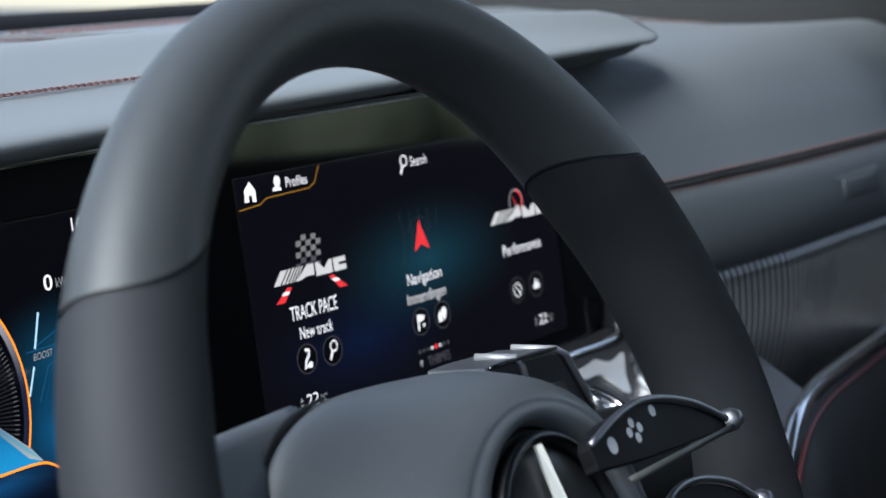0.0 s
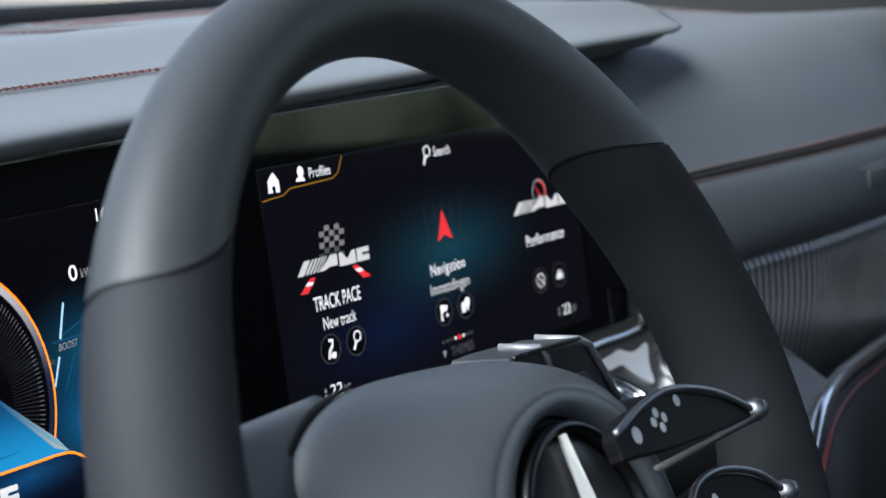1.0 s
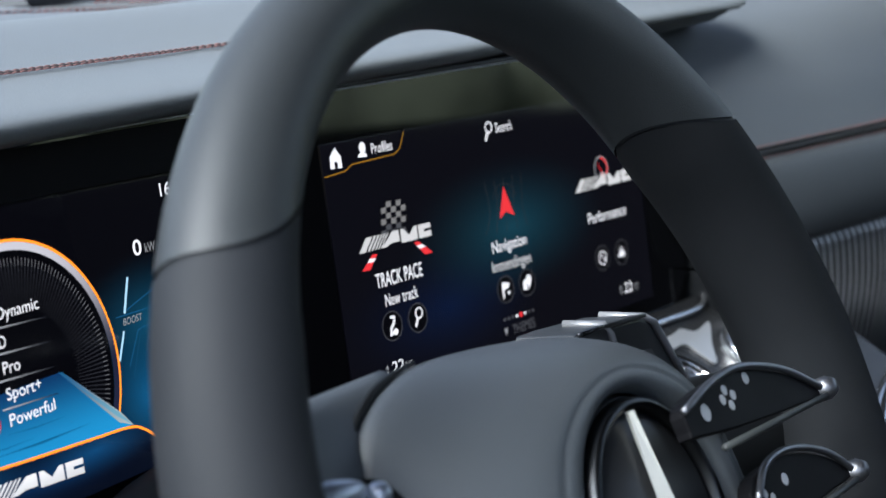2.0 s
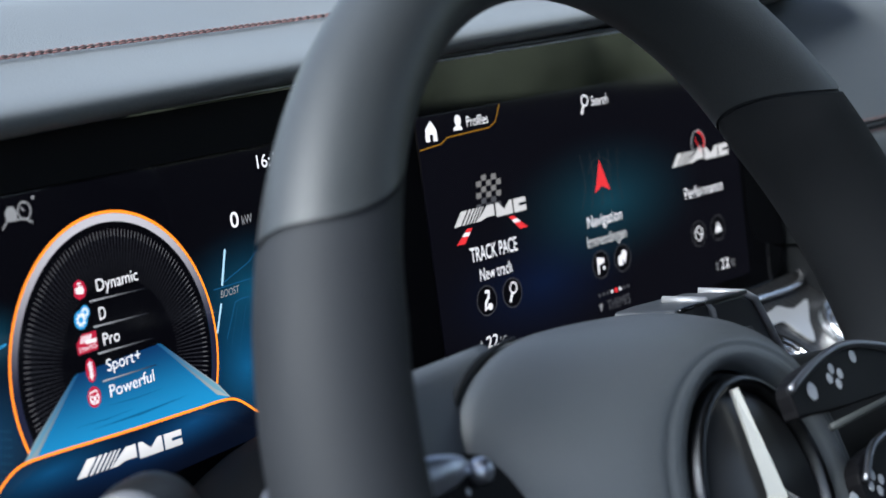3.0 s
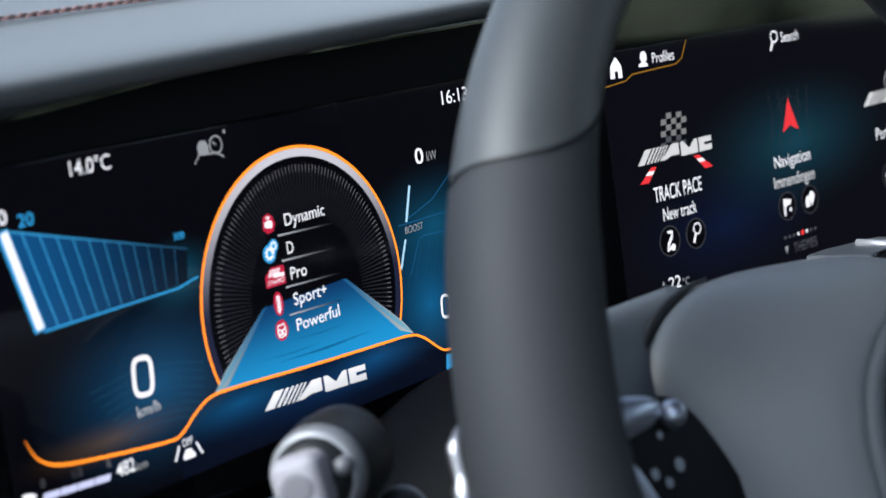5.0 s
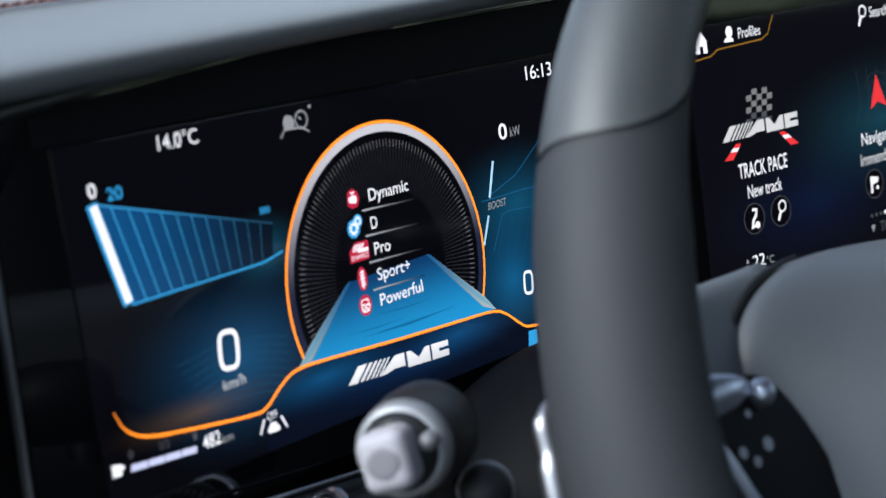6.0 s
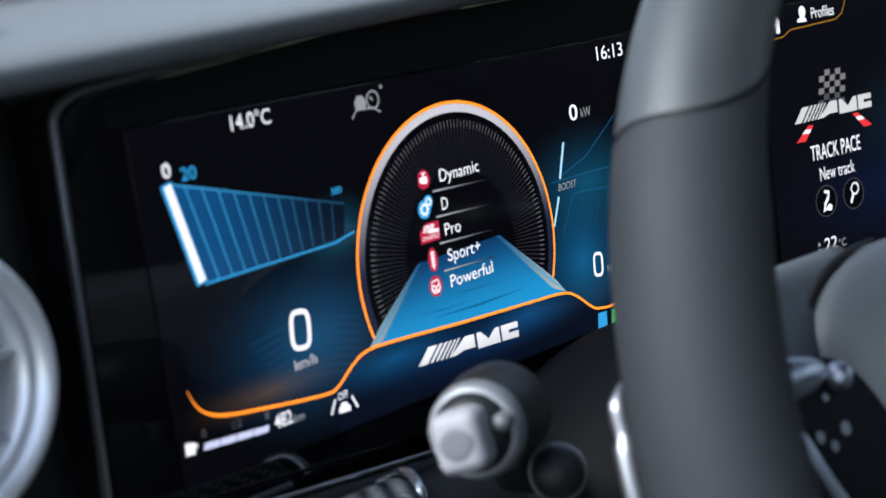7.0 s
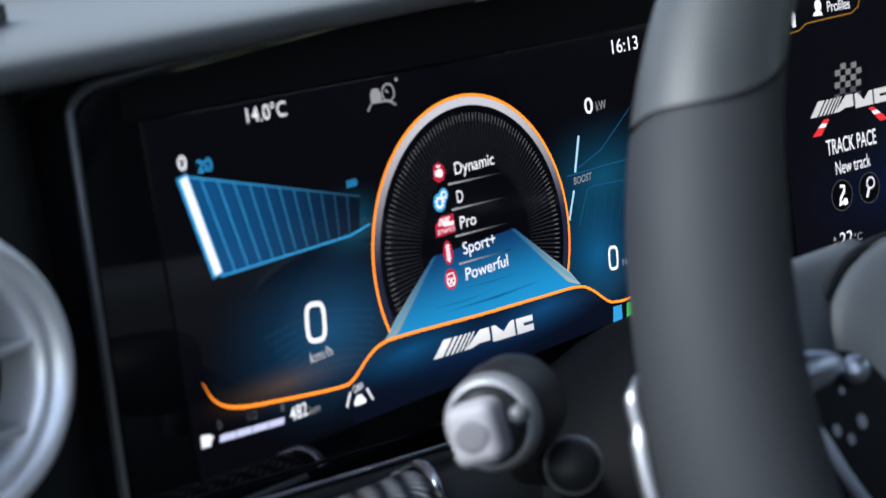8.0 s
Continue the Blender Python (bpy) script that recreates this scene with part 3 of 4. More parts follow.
magnifier(0.1745, 0.0638, 0.0030, WHITE)
lit("lettering", words("Search", 0.1806, 0.0600, 0.0056, 0.0162), WHITE, centre)
checks = light("flag_light", (0.3, 0.3, 0.31), 0.5)
for i in range(5):
    for j in range(6):
        if (i + j) % 2 == 0:
            x, z = 0.0712 + i * 0.0040 + (0.0005 * j), 0.0170 + j * 0.0030 - i * 0.0002
            lit("flag_check", plate([(x, z), (x + 0.0040, z), (x + 0.0043, z + 0.0030), (x + 0.0003, z + 0.0030)]), checks if j > 1 else DIM, centre)
centre_silver = light("menu_silver", (0.66, 0.67, 0.7), 0.75)
mark(0.0522, 0.0112, 0.1116, 0.0074, centre_silver, centre, -0.0010)
for pts, n in (([(0.0525, 0.0018), (0.0590, 0.0016), (0.0660, 0.0088), (0.0622, 0.0092)], 0), ([(0.1108, 0.0020), (0.1044, 0.0019), (0.0962, 0.0098), (0.1002, 0.0098)], 1)):
    a, b, c, d = [Vector(p) for p in pts]
    for k in range(4):
        q = [a.lerp(d, k / 4), b.lerp(c, k / 4), b.lerp(c, (k + 1) / 4), a.lerp(d, (k + 1) / 4)]
        lit("kerb_stripe", plate([tuple(p) for p in q]), (RED, RED, WHITE, RED)[k], centre)
lit("lettering", words("TRACK PACE", 0.0618, -0.0090, 0.0076, 0.0382, -0.0006, 0, 0.006), WHITE, centre)
lit("lettering", words("New track", 0.0672, -0.0197, 0.0066, 0.0268), WHITE, centre)
for x in (0.0701, 0.0912, 0.1716, 0.1930, 0.2752, 0.2976):
    lit("button_disc", disc(x, -0.0306, 0.0080, -0.0003, 36), FAINT if x < 0 else DARK_DISC, centre)
    lit("button_ring", ring(x, -0.0306, 0.0078, 0.0004, -0.0006, 0, 360, 40), DIM, centre)
lit("track_icon", merged(ribbon([(0.0690, -0.0258), (0.0722, -0.0262), (0.0716, -0.0290), (0.0690, -0.0318), (0.0680, -0.0355), (0.0706, -0.0340)], 0.0017, -0.0009), disc(0.0722, -0.0342, 0.0018, -0.0009)), WHITE, centre)
magnifier(0.0925, -0.0282, 0.0028, WHITE, -0.0009)
lit("nav_arrow", merged(plate([(0.1815, 0.0286), (0.1745, 0.0104), (0.1812, 0.0138)]), plate([(0.1815, 0.0286), (0.1812, 0.0138), (0.1890, 0.0104)], 0, -0.0005)), RED, centre, "red arrow")
for k, r in enumerate((0.008, 0.012)):
    lit("map_line", ring(0.1815, 0.018, r, 0.0003, -0.0003, 20, 160, 24), FAINT, centre)
for k in range(5):
    lit("map_line", ribbon([p.to_2d() for p in fine([(0.160 + k * 0.010, 0.003, 0), (0.166 + k * 0.008, 0.016 + 0.004 * (k % 2), 0), (0.164 + k * 0.009, 0.034, 0)], 5)], 0.0003, -0.0003), FAINT, centre)
lit("lettering", words("Navigation", 0.1637, -0.0082, 0.0067, 0.0336), WHITE, centre)
lit("lettering", words("Immendingen", 0.1616, -0.0194, 0.0067, 0.0380), light("soft_white", (0.75, 0.77, 0.82), 0.7), centre)
lit("flag_icon", merged(ribbon([(0.1690, -0.0262), (0.1690, -0.0356)], 0.0016, -0.0009), plate([(0.1695, -0.0262), (0.1755, -0.0274), (0.1745, -0.0300), (0.1695, -0.0308)], -0.0006, -0.0009), disc(0.1742, -0.0330, 0.0011, -0.0009)), WHITE, centre)
lit("house_icon", merged(plate([(0.1888, -0.0345), (0.1926, -0.0347), (0.1926, -0.0300), (0.1908, -0.0278), (0.1888, -0.0300)], -0.0006, -0.0009), disc(0.1948, -0.0288, 0.0026, -0.0010), plate([(0.1924, -0.0298), (0.1972, -0.0298), (0.1948, -0.0345)], -0.0006, -0.0010)), WHITE, centre)
for k in range(8):
    x = 0.1669 + k * 0.00405
    lit("page_dot", disc(x, -0.0478, 0.0015 if k == 4 else 0.0010, -0.0006, 14), RED if k == 4 else (WHITE if k in (3, 5) else DIM), centre)
lit("lettering", words("THEMES", 0.1735, -0.0578, 0.0056, 0.0222), DIM, centre)
lit("pointer", plate([(0.1655, -0.0530), (0.1690, -0.0530), (0.1672, -0.0572)]), GREY, centre)
lit("gauge_icon", merged(ring(0.2855, 0.0255, 0.0074, 0.0009, -0.0006, -40, 220, 36), disc(0.2862, 0.0195, 0.0030, -0.0006, 20, 1.3)), GREY, centre)
lit("gauge_red", ring(0.2855, 0.0255, 0.0066, 0.0012, -0.0008, -40, 90, 20), RED, centre)
lit("gauge_needle", ribbon([(0.2875, 0.0195), (0.2820, 0.0290)], 0.0006, -0.0012), RED, centre)
mark(0.2541, 0.0138, 0.3188, 0.0076, centre_silver, centre, -0.0010)
lit("lettering", words("Performance", 0.2643, -0.0075, 0.0070, 0.0440), WHITE, centre)
lit("dial_icon", merged(ring(0.2752, -0.0306, 0.0042, 0.0007, -0.0009, 0, 360, 28), ribbon([(0.2752, -0.0306), (0.2735, -0.0285)], 0.0008, -0.0010), ribbon([(0.2765, -0.0325), (0.2780, -0.0312)], 0.0016, -0.0010)), WHITE, centre)
for k, hgt in enumerate((0.0020, 0.0042, 0.0065, 0.0040, 0.0055, 0.0028)):
    lit("chart_icon", plate([(0.2938 + k * 0.0013, -0.0335), (0.2948 + k * 0.0013, -0.0335), (0.2948 + k * 0.0013, -0.0335 + hgt), (0.2938 + k * 0.0013, -0.0335 + hgt)], -0.0006, -0.0009), WHITE, centre)
for x, zz in ((0.0656, -0.0558), (0.2962, -0.0575)):
    lit("lettering", words("22", x, zz, 0.0066, 0.0095), WHITE, centre)
    lit("lettering", words("°C", x + 0.0108, zz, 0.0040, 0.0058), GREY, centre)
    lit("arrows", merged(plate([(x - 0.0052, zz + 0.0035), (x - 0.0028, zz + 0.0035), (x - 0.0040, zz + 0.0058)]), plate([(x - 0.0052, zz + 0.0022), (x - 0.0040, zz + 0.0000), (x - 0.0028, zz + 0.0022)])), GREY, centre)


# ---- dashboard hood over the displays ----
HOOD = [(0.06, 0.070), (0.02, 0.0905), (-0.010, 0.0915), (-0.0195, 0.0932), (-0.0225, 0.0970), (-0.0205, 0.1008), (-0.010, 0.1048), (0.018, 0.1120), (0.05, 0.1215), (0.085, 0.1340), (0.115, 0.1440), (0.14, 0.1480), (0.165, 0.1440), (0.185, 0.120), (0.19, 0.07)]


def hood_axis(x):
    return 0.0 if x < HINGE else -(x - HINGE) * math.tan(radians(BEND))


def hood_point(x, dy, z):
    k = 1.0 if x < 0.30 else max(0.16, 1 - 0.84 * ((x - 0.30) / 0.375) ** 1.0)
    lift = 0.032 * x
    back = max(0.0, dy + 0.0225)
    y = hood_axis(x) - 0.0225 + back * k
    zz = 0.0970 + (z - 0.0970) * (k ** 0.45 if z > 0.0970 else k) + lift
    return Vector((x, y, zz))


hood = thing("instrument_hood", "dark grey leather dashboard hood with red stitched seam", "dashboard hood")
hood_x = [-0.42 + 0.03 * k for k in range(36)] + [0.646, 0.656]
hood_profile = [p.to_2d() for p in fine([(a, b, 0) for a, b in HOOD], 3)]
secs = []
for x in hood_x:
    end = 1.0 if x < 0.64 else (0.8 if x < 0.65 else 0.45)
    sec = [hood_point(x, a, b) for a, b in hood_profile]
    mid = sum(sec, Vector()) / len(sec)
    secs.append([mid + (p - mid) * end for p in sec])
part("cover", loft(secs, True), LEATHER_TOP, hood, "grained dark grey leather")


def seam(parent, line, across, gap=0.0022, length=0.0035, pitch=0.005, mat=RED_THREAD, crease=LEATHER, thick=0.00042):
    """Two rows of short stitches beside a groove along a line."""
    pts = [Vector(p) for p in line]
    for side in (-1, 1):
        pieces = []
        for a, b in zip(pts, pts[1:]):
            n = max(1, int((b - a).length / pitch))
            for k in range(n):
                p = a.lerp(b, k / n) + Vector(across) * side * gap
                q = a.lerp(b, (k + length / pitch) / n) + Vector(across) * side * gap
                m = (p + q) / 2 + Vector((0, 0, 0.0003))
                pieces.append(tube([p, m, q], thick, 5))
        part("stitching", merged(*pieces), mat, parent, "red thread stitching")
    part("groove", tube(pts, 0.0006, 6), crease, parent)


seam(hood, [hood_point(x, 0.040, 0.1192) + Vector((0, 0, 0.0006)) for x in [-0.40 + 0.02 * k for k in range(44)]], (0, 0.97, 0.25), 0.0022, 0.0040, 0.005, HOOD_THREAD, GROOVE, 0.0004)

# ---- dashboard top and passenger pad ----
dash = thing("dashboard", "dark grey grained leather dashboard with contrast stitching", "dashboard", None, "", "structure")
SEAM_LINE = [(0.40, -0.03), (0.56, -0.105), (0.62, -0.130), (0.75, -0.180), (0.95, -0.238), (1.25, -0.285)]
SEAM_Z = 0.017


def seam_y(x):
    for (a, p), (b, q) in zip(SEAM_LINE, SEAM_LINE[1:]):
        if x <= b:
            return p + (q - p) * (x - a) / (b - a)
    return SEAM_LINE[-1][1]


def pad_line(x, offsets):
    """A cross-section of the pad at x: offsets ahead of and above its seam."""
    y = seam_y(x)
    low = 1.0 - min(1.0, max(0.0, (x - 0.75) / 0.4))
    return fine([(x, y + a, SEAM_Z + (b if b < 0.103 else 0.103 + (b - 0.103) * low)) for a, b in offsets], 5)


PAD = [(0.0, 0.0), (0.004, 0.014), (0.014, 0.045), (0.035, 0.078), (0.075, 0.103), (0.16, 0.128)]
PAD_X = [0.57, 0.60] + [0.65 + 0.05 * k for k in range(13)]


def dash_back(x):
    """Height of the dash where it meets the windscreen."""
    return 0.198 + 0.036 * max(0.0, x - 0.6)


def pad_section(x):
    return pad_line(x, PAD) + fine([(x, 0.18, dash_back(x) - 0.034), (x, 0.36, dash_back(x) - 0.011), (x, 0.455, dash_back(x)), (x, 0.50, dash_back(x) + 0.003)], 4)


part("pad", loft([pad_section(x) for x in PAD_X]), LEATHER, dash, "smooth leather passenger pad")
TOP = [(0.12, 0.10), (0.17, 0.135), (0.25, 0.160), (0.45, 0.195), (0.70, 0.235)]
part("top", loft([fine([(x, a, b) for a, b in TOP], 5) for x in [-0.60 + 0.05 * k for k in range(24)] + [0.568]]), LEATHER, dash, "leather dashboard top")
seam(dash, [(x, seam_y(x) - 0.0015, SEAM_Z - 0.003) for x in [0.575 + 0.02 * k for k in range(32)]], (0, -0.35, 0.9), 0.0050, 0.0035, 0.005, RED_THREAD, LEATHER)
seam(dash, [(x, seam_y(x) + 0.16, SEAM_Z + 0.105 + 0.0255 * (1 - min(1, max(0, (x - 0.75) / 0.4)))) for x in [0.58 + 0.03 * k for k in range(22)]], (0, 0.97, 0.2), 0.006, 0.005, 0.008)
seam(dash, [(x, 0.33, 0.179) for x in [-0.1 + 0.05 * k for k in range(14)]], (0, 0.97, 0.2), 0.010, 0.005, 0.008)
seam(dash, [(x, 0.375, dash_back(x) - 0.0085) for x in [0.575 + 0.05 * k for k in range(11)]], (0, 0.97, 0.13), 0.018, 0.006, 0.009, RED_THREAD, LEATHER, 0.0008)
LID = [(0.004, -0.006), (-0.008, -0.012), (-0.013, -0.030), (-0.014, -0.055), (-0.008, -0.070), (0.010, -0.076)]
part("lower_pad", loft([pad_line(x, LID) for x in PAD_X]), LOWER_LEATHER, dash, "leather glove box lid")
TRIM = [(0.004, -0.074), (0.002, -0.085), (0.006, -0.125), (0.022, -0.180), (0.050, -0.240)]
ribs = []
for k in range(171):
    x = 0.57 + 0.0040 * k
    d = 0.0026 if k % 2 else 0.0
    ribs.append([p + Vector((0, -d, 0)) for p in pad_line(x, TRIM)])
part("ribbed_trim", loft(ribs), worn(material("pinstripe_trim", (0.15, 0.156, 0.162), 0.28, 0.6, 0.5, 0.4), 25, 9, 0.3, 0.01, 0.4), dash, "dark trim with fine pinstripe ribs", False)
stripes = [tube([p + Vector((0, -0.0030, 0.0)) for p in pad_line(0.57 + 0.0040 * k, TRIM)], 0.0009, 4) for k in range(1, 171, 2)]
part("pinstripes", merged(*stripes), ALUMINIUM, dash, "fine metal pinstripes")
part("end_face", loft([[(0.57, seam_y(0.57) + a, SEAM_Z + b), (0.57, 0.12, SEAM_Z + b)] for a, b in PAD[:5]]), SOFT_BLACK, dash)
part("end_face", loft([[(0.57, seam_y(0.57) + a, SEAM_Z + b), (0.57, 0.12, SEAM_Z + b)] for a, b in LID + TRIM]), SOFT_BLACK, dash)
part("windscreen_border", loft([[(x, 0.50, 0.198), (x, 0.52, 0.212), (x, 0.545, 0.232), (x, 0.57, 0.238)] for x in (-0.6, 0.0, 0.5, 0.57)]), FRIT, dash, "black windscreen border")
part("windscreen_border", loft([[(x, 0.456, dash_back(x) - 0.002), (x, 0.460, dash_back(x) + 0.006), (x, 0.475, dash_back(x) + 0.0165), (x, 0.49, dash_back(x) + 0.017)] for x in (0.57, 0.7, 0.9, 1.1, 1.25)]), FRIT, dash, "black windscreen border")
bevelled(part("door_corner", box(1.17, 1.22, -0.36, 0.30, 0.02, 0.32), SOFT_BLACK, dash, "black door corner trim"), 0.01, 2)

button = thing("glove_box_button", "dark grey oval glove box push button", "button", Matrix.Translation((0.855, -0.223, -0.020)) @ pose(0, 0, 0, 0, 0, -17))
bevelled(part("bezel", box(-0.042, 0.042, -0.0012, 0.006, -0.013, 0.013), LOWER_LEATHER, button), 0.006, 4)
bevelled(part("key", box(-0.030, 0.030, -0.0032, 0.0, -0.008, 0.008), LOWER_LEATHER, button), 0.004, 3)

# ---- dash face below and beside the displays ----
fascia = thing("lower_dashboard", "black soft plastic dash face around the display", "dashboard", None, "", "structure")
part("face", loft([[(x, 0.035, 0.11), (x, 0.035, -0.07), (x, 0.0, -0.16), (x, 0.06, -0.36)] for x in (-0.42, -0.2, 0.0, 0.3, 0.5, 0.75)]), SOFT_BLACK, fascia)
part("side_face", loft([fine([(-0.42, -0.012, z), (-0.30, -0.006, z), (-0.20, 0.004, z), (-0.178, 0.012, z)], 4) for z in (0.11, 0.06, 0.0, -0.06, -0.12)]), SOFT_BLACK, fascia, "black dash end")
LEDGE_X = [-0.20 + 0.04 * k for k in range(10)]


def ledge_z(x):
    return -0.0635 - 0.11 * (x + 0.05)


part("ledge", loft([[(x, 0.012, ledge_z(x) - 0.006), (x, -0.008, ledge_z(x) - 0.0012), (x, -0.013, ledge_z(x) - 0.0020), (x, -0.016, ledge_z(x) - 0.0075), (x, -0.010, ledge_z(x) - 0.02)] for x in LEDGE_X]), SOFT_BLACK, fascia, "black ledge")
part("ledge_strip", tube([(x, -0.0105, ledge_z(x)) for x in LEDGE_X], 0.0008, 8), ALUMINIUM, fascia, "thin satin metal strip")
part("carbon_trim", loft([fine([(x, -0.014, -0.067 - 0.06 * (x + 0.08)), (x, -0.024, -0.0605 - 0.06 * (x + 0.08)), (x, -0.034, -0.0595 - 0.06 * (x + 0.08)), (x, -0.044, -0.067 - 0.06 * (x + 0.08)), (x, -0.050, -0.095)], 4) for x in [-0.22 + 0.02 * k for k in range(7)] + [-0.090, -0.083]]), TRIM_CARBON, fascia, "carbon fibre weave trim")
part("trim_edge", tube(fine([(-0.079, -0.014, -0.066), (-0.077, -0.024, -0.0598), (-0.079, -0.033, -0.0595), (-0.084, -0.042, -0.067), (-0.088, -0.050, -0.095)], 5), 0.0021, 10), CHROME, fascia, "chrome trim edge")
part("trim_end", loft([fine([(x, -0.010, -0.071), (x, -0.022, -0.0655), (x, -0.034, -0.068), (x, -0.046, -0.080), (x, -0.052, -0.10)], 4) for x in (-0.078, -0.06, -0.03)]), SOFT_BLACK, fascia, "dark plastic trim end")

vent = thing("air_vent", "round air vent with satin chrome ring and slats", "air vent", Matrix.Translation((-0.243, -0.030, 0.018)) @ pose(0, 0, 0, 0, 0, 8))
part("ring", lathe([(0.0275, 0.014), (0.0268, 0.000), (0.0278, -0.0052), (0.0296, -0.0066), (0.0310, -0.0056), (0.0316, -0.0046), (0.0322, -0.0060), (0.0340, -0.0090), (0.0366, -0.0084), (0.0392, -0.003), (0.0404, 0.006), (0.0406, 0.016)], 64), worn(material("satin_silver", (0.9, 0.9, 0.91), 0.32, 0.55), 400, 30, 0.04, 0.0001, 0.08), vent, "satin silver ring")
part("bowl", lathe([(0.0272, 0.010), (0.0265, 0.028), (0.004, 0.034), (0.0, 0.034)], 40), PIANO, vent, "black vent bowl")
for z in (-0.018, 0.003, 0.022):
    w = math.sqrt(0.0268 ** 2 - z * z)
    bevelled(part("slat", box(-w, w, -0.005, 0.010, z - 0.0013, z + 0.0013), ALUMINIUM, vent), 0.0008, 2)

# ---- steering wheel ----
wheel_c, wheel_n = Vector((0.0408, -0.2231, -0.0353)), Vector((-0.1297, -0.9346, 0.3312)).normalized()
wheel_x = Vector((0.9905, -0.1375, 0.0)).normalized()
wheel_z = wheel_x.cross(wheel_n).normalized()
if wheel_z.z < 0:
    wheel_z = -wheel_z
# local x right, z up in the wheel's plane, -y towards the driver
WHEEL = Matrix(((wheel_x.x, -wheel_n.x, wheel_z.x, wheel_c.x), (wheel_x.y, -wheel_n.y, wheel_z.y, wheel_c.y), (wheel_x.z, -wheel_n.z, wheel_z.z, wheel_c.z), (0, 0, 0, 1)))
wheel = thing("steering_wheel", "leather and suede steering wheel with round centre emblem", "steering wheel", WHEEL)
# the rim's own plane, and the airbag cover's
rim_n = Vector((-0.1186, -0.9483, 0.2945)).normalized()
rim_x = Vector((0.9921, -0.1252, -0.0038)).normalized()
rim_z = rim_x.cross(-rim_n).normalized()
RIM = WHEEL.inverted() @ Matrix(((rim_x.x, -rim_n.x, rim_z.x, 0.0685), (rim_x.y, -rim_n.y, rim_z.y, -0.2055), (rim_x.z, -rim_n.z, rim_z.z, -0.0422), (0, 0, 0, 1)))
RIM_R = 0.1834


def seam_angle(q):
    """The slanting seam's angle above the horizontal, round the rim's section."""
    return 30.4 + 13.0 * math.sin(q / 2) ** 4


def rim_piece(a0, a1, n, grow=0.0, sides=40):
    """A length of rim; a0 and a1 give its ends in degrees, round its section."""
    secs = []
    for k in range(n + 1):
        sec = []
        for j in range(sides):
            q = math.tau * j / sides
            a = radians(a0(q) + (a1(q) - a0(q)) * k / n)
            full = 0.029 + 0.0039 * math.cos(a) - 0.0105 * max(0.0, math.sin(a))
            t = min(full, 0.0238 + 0.0027 * max(-1.0, min(1.0, 3 * math.cos(a))))
            u = Vector((math.cos(a), 0, math.sin(a)))
            sec.append(u * (RIM_R + full - t + (t + grow) * math.cos(q)) + Vector((0, (t + grow) * math.sin(q), 0)))
        secs.append(sec)
    return loft(secs, True, False)


right_end = seam_angle
left_end = lambda q: 180 - seam_angle(q)
low_left, low_right = (lambda q: 236.0), (lambda q: 304.0)
part("rim_top", rim_piece(lambda q: right_end(q) + 0.35, lambda q: left_end(q) - 0.35, 70), RIM_LEATHER, wheel, "smooth dark grey leather rim", True, RIM)
part("rim_grip", rim_piece(lambda q: left_end(q) + 0.35, low_left, 50), GRIP_LEATHER, wheel, "dark leather grip", True, RIM)
part("rim_grip", rim_piece(lambda q: low_right(q) - 360, lambda q: right_end(q) - 0.35, 50), SHADED_SUEDE, wheel, "black perforated grip, darkened for shade", True, RIM)
part("rim_bottom", rim_piece(low_left, low_right, 30), RIM_LEATHER, wheel, "", True, RIM)
for end in (left_end, right_end):
    part("rim_seam", rim_piece(lambda q: end(q) - 0.42, lambda q: end(q) + 0.42, 2, -0.0010), GRIP_LEATHER, wheel, "recessed rim seam", True, RIM)


BOSS = RIM @ Matrix.Translation((0, 0, -0.033))


def boss_edge(a, grow=1.0):
    """The airbag cover's outline: squarish, a little wider than high."""
    c, q = math.cos(a), math.sin(a)
    tall = 0.082 if q > 0 else 0.080
    return grow * ((abs(c) / 0.1065) ** 3 + (abs(q) / tall) ** 3) ** (-1 / 3)


BOSS_FORM = [(0.0, -0.0060), (0.03, -0.0115), (0.07, -0.0134), (0.16, -0.0136), (0.20, -0.0132), (0.225, -0.0118), (0.25, -0.0124), (0.30, -0.0118), (0.42, -0.0080), (0.55, -0.0020), (0.68, 0.0055), (0.80, 0.0140), (0.90, 0.0215), (0.96, 0.0265), (0.99, 0.0300), (1.0, 0.0340), (1.0, 0.060)]
secs = []
for w, y in BOSS_FORM:
    secs.append([Vector((r * math.cos(a), y, r * math.sin(a) - 0.12 * w * w * r * math.cos(a))) for a, r in [(math.tau * k / 96, 0.050 + (boss_edge(math.tau * k / 96) - 0.050) * w) for k in range(96)]])
part("airbag_cover", loft(secs, True, False), COVER_LEATHER, wheel, "grey leather airbag cover", True, BOSS)
for start, stop in ((119, 215), (-35, 40)):
    joint = [radians(start + (stop - start) * k / 40) for k in range(41)]
    part("cover_joint", tube([(boss_edge(a, 1.014) * math.cos(a), 0.0338, boss_edge(a, 1.014) * (math.sin(a) - 0.12 * math.cos(a))) for a in joint], [0.0017 * min(1.0, 0.25 + k / 8, 0.25 + (40 - k) / 8) for k in range(41)], 8, False, 1.0, (0, 1, 0)), SOFT_BLACK, wheel, "dark joint beside the cover", True, BOSS)
